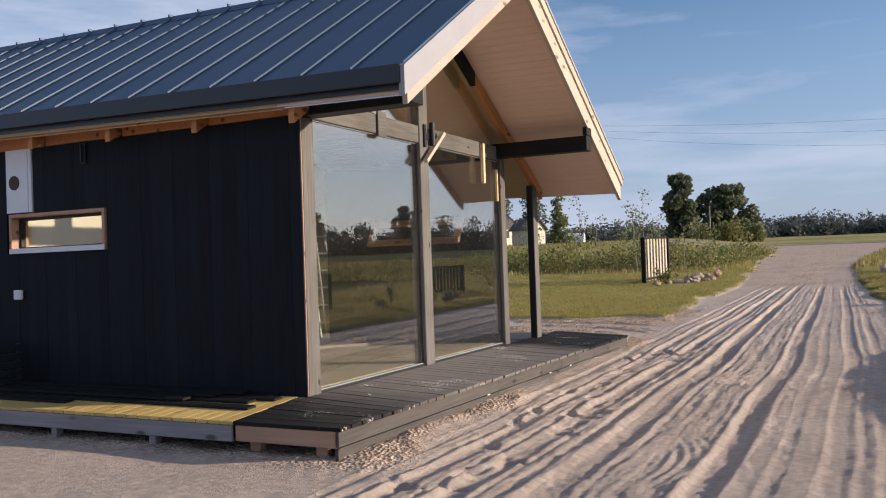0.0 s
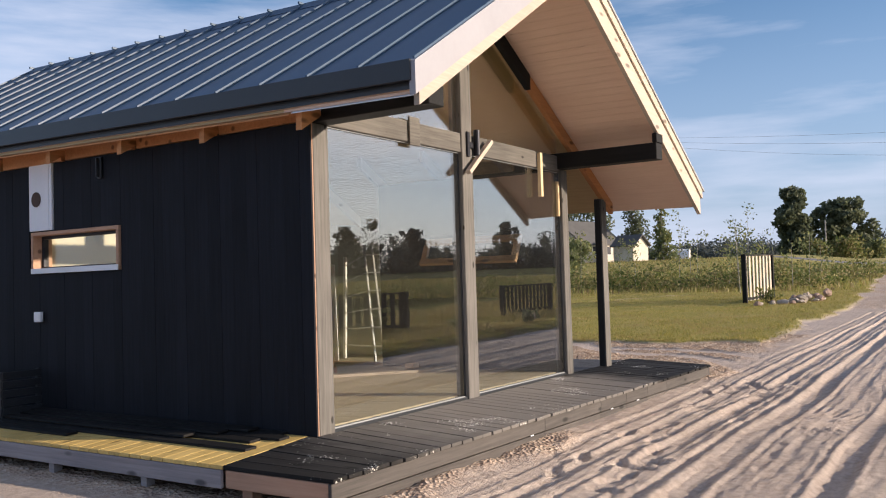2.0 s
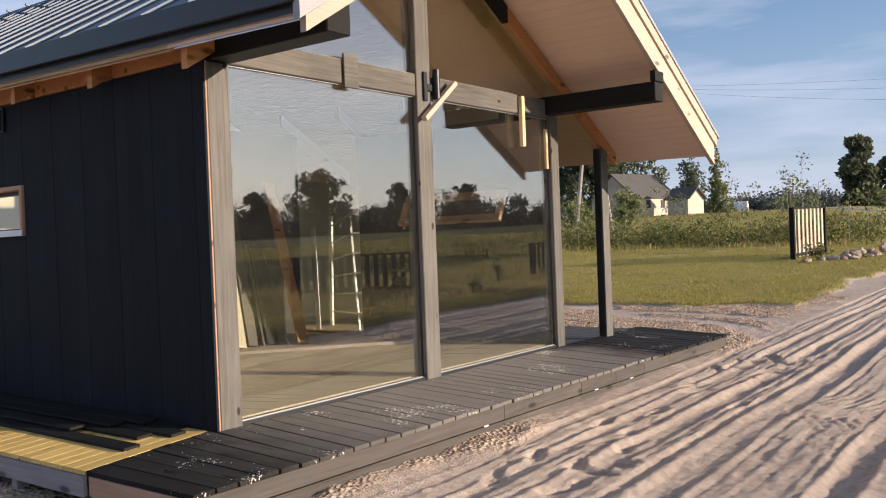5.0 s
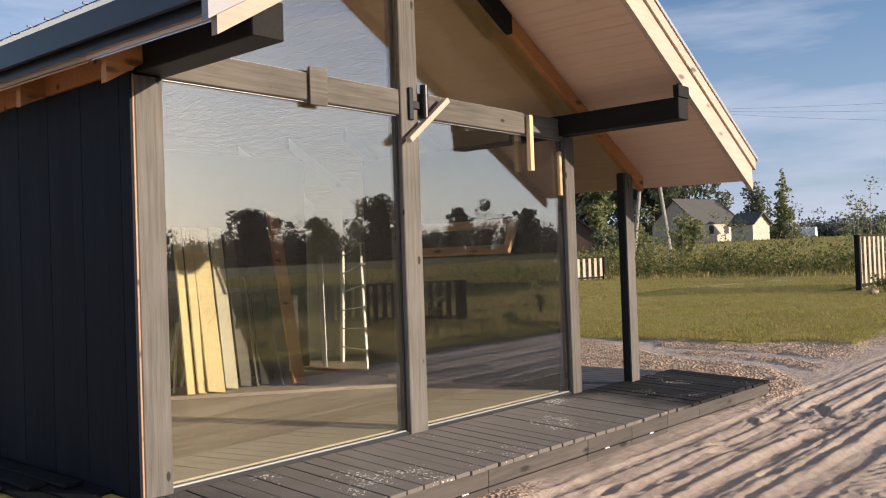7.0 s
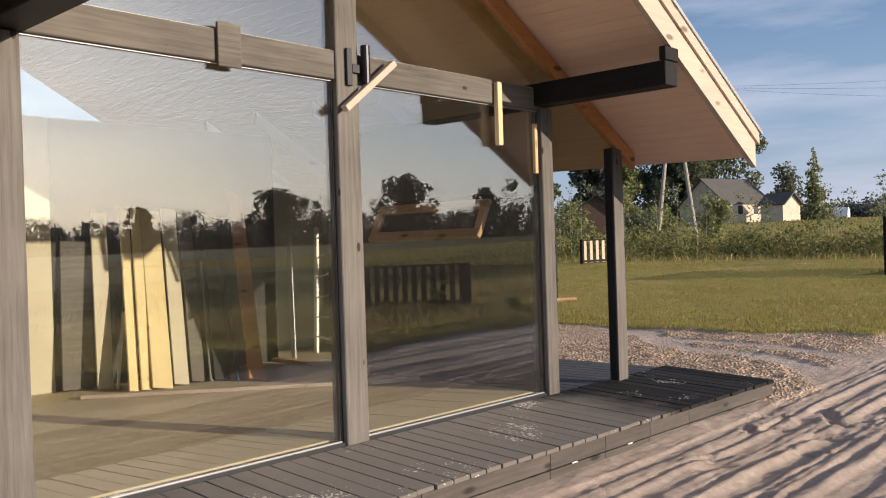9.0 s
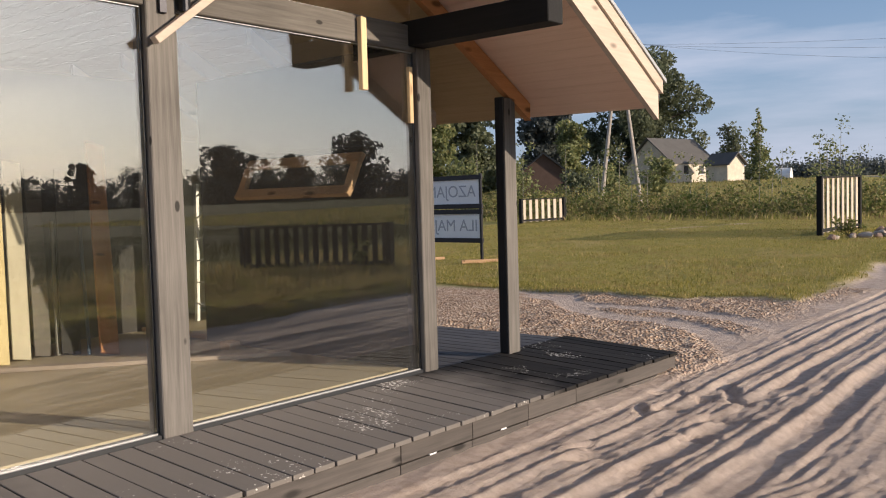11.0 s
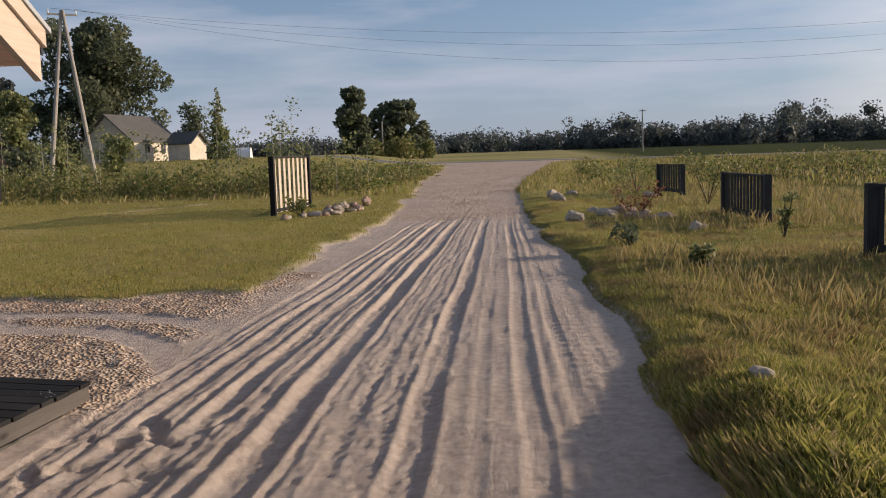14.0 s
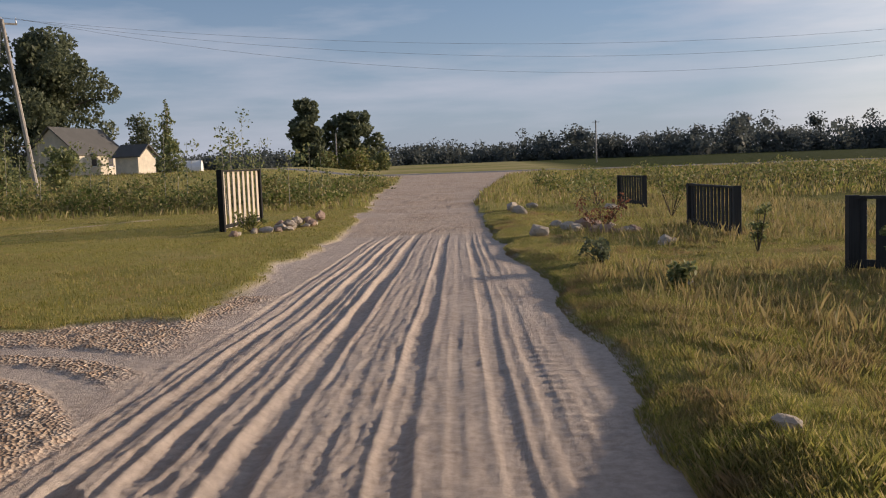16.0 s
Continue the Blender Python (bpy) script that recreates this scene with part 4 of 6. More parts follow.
def roof():
    r = thing("roof", -8, RIDGE[0], RIDGE[1], "blue-grey standing seam metal roof with raw wooden gable", "roof", kind="structure")
    part("core", slope_box(B_X, GX - 0.05, EAVE_S[0] + 0.03, RIDGE[0], 0.015, 0.20), "roofdark", r)
    part("core", slope_box(B_X, GX - 0.05, RIDGE[0], EAVE_N[0] - 0.03, 0.015, 0.20), "roofdark", r)
    xs = [-3.245 - 0.485 * k for k in range(19)]
    for a, b in zip(xs, xs[1:]):
        for y0, y1 in ((EAVE_S[0], RIDGE[0]), (RIDGE[0], EAVE_N[0])):
            part("panel", slope_box(b + 0.004, a - 0.004, y0, y1, 0.002, 0.012), "roofing", r)
    for a in xs:
        for y0, y1 in ((EAVE_S[0] + 0.01, RIDGE[0]), (RIDGE[0], EAVE_N[0] - 0.01)):
            part("seam", slope_box(a - 0.008, a + 0.008, y0, y1, -0.030, 0.004), "roofing", r)
        zr = RIDGE[1] + RISE * (WX - a)
        part("seam_end", box(a - 0.012, a + 0.012, RIDGE[0] - 0.10, RIDGE[0] + 0.10, zr + 0.005, zr + 0.036, 0.004), "roofing", r)
    cap = []
    for dy, dz in ((0.12, None), (0.02, 0.03)):
        for x, sgn in ((xs[-1], -1), (GX, -1), (GX, 1), (xs[-1], 1)):
            y = RIDGE[0] + sgn * dy
            cap.append((x, y, (roof_z(y) + 0.004 if dz is None else RIDGE[1] + dz) + RISE * (WX - x)))
    bm = hexa(bmesh.new(), cap)
    part("ridge_cap", bm, "roofing", r)
    part("fascia", eave_board(EAVE_S[0] - 0.035, EAVE_S[0] - 0.005, EAVE_S[1] - 0.135, EAVE_S[1] + 0.012), "roofdark", r)
    part("fascia", eave_board(EAVE_N[0] + 0.005, EAVE_N[0] + 0.03, EAVE_N[1] - 0.15, EAVE_N[1] + 0.01), "roofdark", r)
    # white stands in for bounce light on the pale soffit boards here
    part("eave_lining", slope_box(WX + 0.02, GX - 0.05, EAVE_S[0] + 0.04, 6.25, 0.243, 0.250), "white", r, "eave strip painted white for the light on it")
    part("eave_soffit", slope_box(B_X, WX + 0.015, EAVE_S[0] + 0.02, 6.21, 0.243, 0.253), "orange", r, "orange boards under the eave")
    # gable boards
    part("bargeboard", slope_box(GX - 0.045, GX, EAVE_S[0] + 0.03, RIDGE[0], 0.225, 0.315), "raw_y", r, "raw spruce strip")
    part("flashing", slope_box(GX - 0.045, GX + 0.006, EAVE_S[0] - 0.02, RIDGE[0], -0.012, 0.222), "flashing", r, "grey primed gable flashing")
    part("bargeboard", slope_box(GX - 0.045, GX, RIDGE[0], EAVE_N[0] - 0.06, 0.13, 0.355), "raw_y", r, "raw spruce gable board")
    part("bargeboard", slope_box(GX - 0.045, GX + 0.022, RIDGE[0], EAVE_N[0] - 0.02, 0.02, 0.127), "raw_y", r, "raw spruce gable board")
    part("edge_trim", slope_box(GX - 0.045, GX + 0.036, RIDGE[0], EAVE_N[0] + 0.02, -0.014, 0.017), "zinc", r)
    # rafters
    for k in range(8):
        x = -4.37 - 1.07 * k
        part("rafter", slope_box(x - 0.03, x + 0.03, EAVE_S[0] + 0.09, RIDGE[0] - 0.05, 0.255, 0.40), "orange" if k else "orange", r)
        if k:
            part("rafter", slope_box(x - 0.03, x + 0.03, N_Y - 0.05, 12.12, 0.255, 0.40), "raw_y", r)
    part("rafter", slope_box(-4.40, -4.34, 9.83, 12.12, 0.255, 0.40), "orange", r, "orange rafter under the soffit")
    part("rafter", slope_box(-4.405, -4.335, RIDGE[0] + 0.05, 9.825, 0.255, 0.42), "blackbeam", r, "black stretch of the rafter")
    for k in range(8):
        x = -4.40 - 1.07 * k
        part("blocking", box(x - 1.01, x - 0.003, S_Y - 0.02, S_Y + 0.02, 2.745, 2.92), "orange", r)


def ceiling():
    for name, mat, x0, x1, lab in (("ceiling", "soffit", WX - 0.065, GX - 0.047, "pale tongued spruce boards under the porch roof"), ("ceiling", "ply", B_X, WX - 0.067, "ochre boarded ceiling inside the cabin")):
        bm = bmesh.new()
        for y_from, y_to in ((EAVE_S[0] + 0.05, RIDGE[0]), (RIDGE[0], EAVE_N[0] - 0.03)):
            y = y_from
            while y < y_to - 0.02:
                slope_box(x0, x1, y + 0.002, min(y + 0.098, y_to), 0.215, 0.24, bm)
                y += 0.10
        solid(name, bm, mat, lab, "ceiling")
    solid("ceiling_lining", slope_box(B_X, GX - 0.06, EAVE_S[0] + 0.05, RIDGE[0], 0.202, 0.213), "soffit", "backing of the boarded soffit", "ceiling")
    solid("ceiling_lining", slope_box(B_X, GX - 0.06, RIDGE[0], EAVE_N[0] - 0.04, 0.202, 0.213), "soffit", "backing of the boarded soffit", "ceiling")


def edge_x(y):
    return -3.529 + (y - 5.33) * 0.0259


def decks():
    d = thing("deck", -3.9, 9, 0.0, "dark-stained front deck, dusty grey where walked", "deck", kind="structure")
    n, pitch = 51, 0.1463
    rnd = random.Random(3)
    for k in range(n):
        y0, y1 = 5.33 + k * pitch + 0.004, 5.33 + (k + 1) * pitch - 0.004
        xa, xb = (WX + 0.004 if y0 > S_Y - 0.05 else -4.50), edge_x(y0) + 0.02 + rnd.uniform(-0.008, 0.008)
        if y0 > N_Y + 0.02:
            xa = WX - 0.02
        dz = rnd.uniform(-0.002, 0.002)
        zs = [deck_z(xa, y0) + dz, deck_z(xb, y0) + dz, deck_z(xb, y1) + dz, deck_z(xa, y1) + dz]
        xm = [(xa, y0), (xb, y0), (xb, y1), (xa, y1)]
        bm = hexa(bmesh.new(), [(*p, z - 0.028) for p, z in zip(xm, zs)] + [(*p, z) for p, z in zip(xm, zs)], 0.003)
        part("board", bm, "deck", d)
    cuts = (5.33, 8.16, 9.35, 10.0, 10.6, 11.2, 12.79)
    for a, b in zip(cuts, cuts[1:]):
        for z0, z1, o in ((0.105, 0.214, 0.0), (-0.06, 0.095, -0.006)):
            q = [(edge_x(a) - 0.03 + o, a + 0.002), (edge_x(a) + o, a + 0.002), (edge_x(b) + o, b - 0.002), (edge_x(b) - 0.03 + o, b - 0.002)]
            part("fascia", hexa(bmesh.new(), [(*p, z0) for p in q] + [(*p, z1) for p in q], 0.003), "fascia_wood", d)
    for y in (7.9, 9.6, 10.3):
        part("spacer", box(edge_x(y) - 0.012, edge_x(y) - 0.004, y, y + 0.06, 0.095, 0.105), "white", d, "white spacer")
    part("rim", box(-4.48, -3.56, 5.335, 5.37, 0.095, 0.216, 0.004), "pinkrim", d, "raw rim board")
    part("rim", box(WX, -3.37, 12.745, 12.785, 0.0, 0.216, 0.004), "fascia_wood", d)
    for x, y in ((-3.72, 5.39), (-4.35, 5.41), (-3.6, 6.5), (-3.6, 8.0)):
        part("pier", box(x - 0.05, x + 0.05, y, y + 0.09, -0.1, 0.12, 0.004), "pinkrim", d)
    s = thing("side_deck", -8, 5.8, 0.0, "unfinished side deck of fresh yellow boards", "deck", kind="structure")
    x, k = -4.505, 0
    while x > B_X:
        w = 0.118
        zs = [deck_z(-9, 5.33), deck_z(-9, 5.33), deck_z(-9, S_Y - 0.01), deck_z(-9, S_Y - 0.01)]
        q = [(x - w, 5.33), (x, 5.33), (x, S_Y - 0.015), (x - w, S_Y - 0.015)]
        part("board", hexa(bmesh.new(), [(*p, z - 0.028) for p, z in zip(q, zs)] + [(*p, z) for p, z in zip(q, zs)], 0.002), "yellow", s)
        x -= w + 0.006
    for a, b in ((-4.505, -7.9), (-7.905, -12.6)):
        part("rim", box(b, a, 5.315, 5.345, 0.092, 0.216, 0.004), "greyrim", s)
    for k in range(7):
        x = -5.35 - 1.15 * k
        part("pier", box(x - 0.035, x + 0.035, 5.34, 5.42, -0.1, 0.1, 0.004), "greyrim", s)
    for k in range(3):
        part("joist", box(B_X, -4.5, 5.45 + 0.3 * k, 5.5 + 0.3 * k, 0.1, 0.2), "fascia_wood", s)
    # dark fill added in place of the shade beneath the cabin
    solid("foundation", box(B_X + 0.1, WX - 0.1, S_Y + 0.05, N_Y - 0.05, -0.2, FZ - 0.065), "darkwall", "dark block filling the shaded void under the cabin floor", "foundation")
    t = thing("terrace", -6.5, 11.8, 0.0, "grey boarded terrace under the north roof", "terrace", kind="structure")
    y = N_Y
    while y < 12.75:
        part("board", box(B_X, WX - 0.025, y + 0.003, y + 0.14, 0.235, 0.268, 0.003), "terrace", t)
        y += 0.145
    part("rim", box(B_X, WX - 0.025, 12.74, 12.775, 0.0, 0.233), "fascia_wood", t)
    # loose black boards on the side deck
    for k, (y, xa, xb, dz, sk) in enumerate(((5.66, -4.62, -8.9, 0.0, 0.05), (5.86, -4.78, -9.3, 0.0, 0.02), (5.99, -4.60, -9.5, 0.0, 0.0), (6.10, -4.72, -9.8, 0.0, -0.01), (5.93, -5.2, -9.0, 0.024, 0.03), (6.06, -5.0, -9.4, 0.026, 0.0), (5.76, -5.4, -9.2, 0.024, 0.05), (5.54, -6.6, -9.6, 0.0, 0.02))):
        za = deck_z(-9, y) + 0.003 + dz
        bm = hexa(bmesh.new(), [(xb, y + sk, za), (xa, y, za), (xa, y + 0.115, za + 0.005), (xb, y + 0.115 + sk, za + 0.005), (xb, y + sk, za + 0.02), (xa, y, za + 0.02), (xa, y + 0.115, za + 0.025), (xb, y + 0.115 + sk, za + 0.025)], 0.002)
        ob = new("loose_board", mesh_of(bm, "loose_board", "blackbeam"))
        tagged(ob, "loose black-stained board lying on the yellow deck", "board", "boards on the side deck")
    c = thing("crate", -8.3, 5.95, deck_z(-9, 5.95), "black slatted crate against the charred wall", "crate")
    z0 = deck_z(-9, 5.95) + 0.03
    for k in range(5):
        part("slat", box(-8.75, -7.95, 5.76, 5.775, z0 + 0.085 * k, z0 + 0.085 * k + 0.065, 0.003), "roofdark", c)
        part("slat", box(-7.962, -7.947, 5.78, 6.18, z0 + 0.085 * k, z0 + 0.085 * k + 0.065, 0.003), "roofdark", c)
    for x, y in ((-8.75, 5.78), (-8.0, 5.78), (-8.75, 6.14), (-8.0, 6.14)):
        part("leg", box(x, x + 0.036, y, y + 0.036, z0 - 0.03, z0 + 0.41, 0.003), "roofdark", c)
    tp = thing("terrace_post", WX, 11.8, 0.27, "free-standing post under the north roof, dark with a lighter grey east face", "post", kind="structure")
    part("core", box(WX - 0.02, WX + 0.06, 11.725, 11.89, 0.24, roof_z(11.8) - 0.405, 0.006), "darkslat", tp)
    part("face", box(WX + 0.061, WX + 0.08, 11.727, 11.888, 0.26, roof_z(11.8) - 0.41, 0.004), "post", tp)


walls()
front()
roof()
ceiling()
decks()


# ---- inside the cabin ----
def inside():
    for xb, yb, xt, yt, zt, w, th, mat, lab in (
            (-8.26, 8.40, -8.36, 8.46, 1.76, 0.30, 0.02, "rail", "wide brown board leaning on the partition"),
            (-8.05, 8.57, -8.33, 8.68, 2.05, 0.16, 0.022, "greywall", "grey board leaning on the partition"),
            (-7.93, 8.63, -8.22, 8.86, 1.05, 0.03, 0.02, "white", "thin white strip leaning among the boards"),
            (-7.66, 8.655, -8.31, 8.94, 2.08, 0.10, 0.025, "sapwood", "pale yellow spruce board leaning on the partition"),
            (-7.62, 8.755, -8.27, 9.04, 2.08, 0.10, 0.025, "sapwood", "pale yellow spruce board leaning on the partition"),
            (-7.58, 8.90, -8.30, 9.21, 2.07, 0.21, 0.025, "sapwood", "wide pale yellow spruce board leaning on the partition"),
            (-7.65, 9.14, -8.31, 9.43, 2.08, 0.16, 0.022, "greywall", "grey-brown board leaning on the partition"),
            (-7.66, 9.33, -8.32, 9.62, 2.01, 0.15, 0.022, "rail", "brown board leaning on the partition"),
            (-7.58, 9.43, -8.18, 9.72, 1.52, 0.03, 0.02, "alu", "thin metal profile leaning on the partition"),
            (-7.55, 9.53, -8.33, 9.93, 2.0, 0.18, 0.022, "darkslat", "dark plank leaning on the partition"),
            (-7.36, 9.60, -8.24, 10.03, 1.45, 0.03, 0.02, "roofing", "blue metal strip leaning on the partition"),
            (-7.25, 9.73, -8.32, 10.26, 2.27, 0.18, 0.028, "orange", "orange-brown board leaning on the partition")):
        solid("leaning_board", stick((xb, yb, FZ + 0.012), (xt, yt, zt), w, th, 0.003, up=(1, 0, 0)), mat, lab, "board", kind="", group="boards leaning in the cabin")
    solid("floor_plank", stick((-7.75, 8.2, FZ + 0.02), (-5.82, 10.58, FZ + 0.02), 0.10, 0.035, 0.003), "raw_y", "raw plank lying on the plywood floor", "plank", kind="")
    solid("wood_block", box(-6.62, -6.48, 10.44, 10.56, FZ + 0.001, FZ + 0.07, 0.004), "raw_x", "small raw offcut on the floor", "offcut", kind="")
    solid("white_strip", stick((-8.15, 10.885, FZ + 0.01), (-8.20, 10.90, FZ + 1.42), 0.08, 0.012, up=(0, 1, 0)), "white", "white strip leaning by the side room", "strip", kind="")
    # stepladder: two tread rails with six treads, and a thinner rear leg
    lad = thing("stepladder", -7.9, 11.4, FZ, "white aluminium stepladder standing in the side room", "ladder")
    a0, a1 = Vector((-7.59, 11.08, FZ + 0.003)), Vector((-8.02, 11.42, FZ + 1.72))
    b0, b1 = Vector((-7.24, 11.22, FZ + 0.003)), Vector((-7.84, 11.55, FZ + 1.72))
    c0, c1 = Vector((-8.52, 11.52, FZ + 0.003)), Vector((-8.50, 11.56, FZ + 1.55))
    d0, d1 = Vector((-8.05, 11.9, FZ + 0.003)), Vector((-8.02, 11.62, FZ + 1.66))
    # one leg, the treads and the clips take the brighter aluminium
    for p, q, w in ((a0, a1, 0.022), (b0, b1, 0.022), (c0, c1, 0.05), (d0, d1, 0.022)):
        part("rail", stick(p, q, w, 0.04, 0.003, up=(0, 1, 0)), "brightalu" if p is c0 else "alu", lad)
    for k in range(6):
        f = 0.13 + 0.155 * k
        part("tread", stick(a0.lerp(a1, f), b0.lerp(b1, f), 0.08, 0.022), "brightalu", lad)
        part("brace", stick(c0.lerp(c1, f), a0.lerp(a1, f), 0.015, 0.015), "alu", lad)
        part("clip", tube(b0.lerp(b1, f) - Vector((0.02, 0, 0)), b0.lerp(b1, f) + Vector((0.02, 0, 0)), 0.025, 0.025), "brightalu", lad)


inside()


# ---- fences ----
def fence(x0, y0, x1, y1, h, n, mat, label, sink=0.05):
    frame_mat = "blackbeam" if mat == "slat" else "darkslat"
    z0 = gz(x0, y0)
    f = thing("fence_panel", x0, y0, z0, label, "fence", "fence panels by the track")
    a, b = Vector((x0, y0, z0)), Vector((x1, y1, gz(x1, y1)))
    d = b - a
    side = Vector((0, 0, 1)).cross(d).normalized()
    for p in (a, b):
        part("post", box(p.x - 0.07, p.x + 0.07, p.y - 0.07, p.y + 0.07, p.z - sink, p.z + h, 0.006), frame_mat, f)
    up = Vector((0, 0, 1))
    part("rail", stick(a + up * (h - 0.03), b + up * (h - 0.03), 0.11, 0.04), frame_mat, f)
    part("rail", stick(a + up * 0.12, b + up * 0.12, 0.05, 0.09), frame_mat, f)
    for k in range(n):
        c = a + d * ((k + 0.5) / n)
        w = d.normalized() * (d.length / n * (0.22 if mat == "slat" else 0.27))
        t = side * 0.012
        q = [c - w - t, c + w - t, c + w + t, c - w + t]
        part("slat", hexa(bmesh.new(), [tuple(p + up * 0.05) for p in q] + [tuple(p + up * (h - 0.05)) for p in q]), mat, f)


fence(-7.05, 29.6, -6.97, 33.0, 1.55, 8, "slat", "striped fence panel of pale slats between dark posts")
fence(-21.1, 36.3, -20.5, 38.7, 1.05, 7, "slat", "low striped fence panel of pale slats")
fence(4.40, 19.9, 7.4, 18.2, 1.02, 15, "darkslat", "wooden fence panel in the grass, coloured dark for its shaded side")
fence(4.33, 25.0, 4.12, 27.9, 0.95, 13, "darkslat", "wooden fence panel in the grass, coloured dark for its shaded side")
fence(4.36, 34.9, 3.96, 37.2, 0.95, 10, "darkslat", "wooden fence panel in the grass, coloured dark for its shaded side")


# ---- plants ----
def quads_mesh(name, P, mat):
    """A mesh of loose quads from an array of corners (n, 4, 3)."""
    n = len(P)
    me = bpy.data.meshes.new(name)
    me.vertices.add(n * 4)
    me.vertices.foreach_set("co", P.astype(np.float32).ravel())
    me.loops.add(n * 4)
    me.loops.foreach_set("vertex_index", np.arange(n * 4, dtype=np.int32))
    me.polygons.add(n)
    me.polygons.foreach_set("loop_start", np.arange(0, n * 4, 4, dtype=np.int32))
    me.update(calc_edges=True)
    me.materials.append(M[mat])
    return me


def leaf_quads(blobs, count, size, seed, shell=0.55, flat=0.0):
    r_ = np.random.default_rng(seed)
    B = np.array(blobs, float)
    w = B[:, 3] ** 2
    k = r_.choice(len(B), count, p=w / w.sum())
    d = r_.normal(size=(count, 3))
    d /= np.linalg.norm(d, axis=1, keepdims=True)
    rad = B[k, 3] * (shell + (1.08 - shell) * r_.random(count) ** 0.6)
    d[:, 2] *= 0.8
    c = B[k, :3] + d * rad[:, None]
    u = r_.normal(size=(count, 3))
    u /= np.linalg.norm(u, axis=1, keepdims=True)
    v = np.cross(u, r_.normal(size=(count, 3)))
    v /= np.linalg.norm(v, axis=1, keepdims=True)
    s = size * r_.uniform(0.55, 1.35, (count, 1))
    u, v = u * s, v * s * 0.7
    return np.stack([c - u, c - v * 0.8, c + u, c + v], 1)


def tree(name, x, y, height, width, mat, label, seed, bark="bark", count=3500, leaf=0.3, low=0.25, shape="round", base=None):
    r_ = random.Random(seed)
    z = (gz(x, y) if base is None else base) - 0.1
    t = thing(name, x, y, z, label, "tree")
    blobs = []
    lobes = height > 9 and shape == "round"
    n = 80 if lobes else 40 if height > 5 else 18
    for k in range(n):
        f = low + (1 - low) * (k + 0.5) / n
        if shape == "round":
            prof = math.sqrt(max(0.05, 1 - ((f - 0.58) / 0.5) ** 2))
        elif shape == "cone":
            prof = 1.05 - f * 0.9
        else:
            prof = 0.55 + 0.45 * math.sin(f * 3.0)
        a, rr = r_.uniform(0, 6.28), width * 0.5 * prof * (r_.uniform(0.2, 0.97) ** 0.7 if lobes else r_.uniform(0.25, 0.85))
        b = width * (r_.uniform(0.06, 0.13) if lobes else r_.uniform(0.13, 0.24)) * (1.0 if shape == "round" else prof * 1.1)
        blobs.append((x + rr * math.cos(a), y + rr * math.sin(a), z + height * f - b * 0.4, b))
        if k % 3 == 0:
            blobs.append((x, y, z + height * f - b * 0.3, width * (0.16 if lobes else 0.22) * prof))
    bm = tube((x, y, z), (x + r_.uniform(-0.3, 0.3), y, z + height * 0.45), height * 0.028, height * 0.018)
    tube((x, y, z + height * 0.45), (x, y, z + height * 0.85), height * 0.018, height * 0.005, bm)
    for q in blobs[::2]:
        h0 = min(0.75, max(0.2, (q[2] - z) / height * 0.7))
        tube((x, y, z + height * h0), q[:3], height * 0.007, height * 0.002, bm, 5)
    part("trunk", bm, bark, t)
    P = leaf_quads(blobs, count, leaf, seed) - np.array(ORIG[t])
    ob = new("crown", quads_mesh("crown", P, mat))
    ob.parent = t
    return t


def at(az, dist):
    """The place that many metres from the end of the walk, az degrees to the left of the track."""
    return -0.4 - dist * math.sin(radians(az)), 7.6 + dist * math.cos(radians(az))


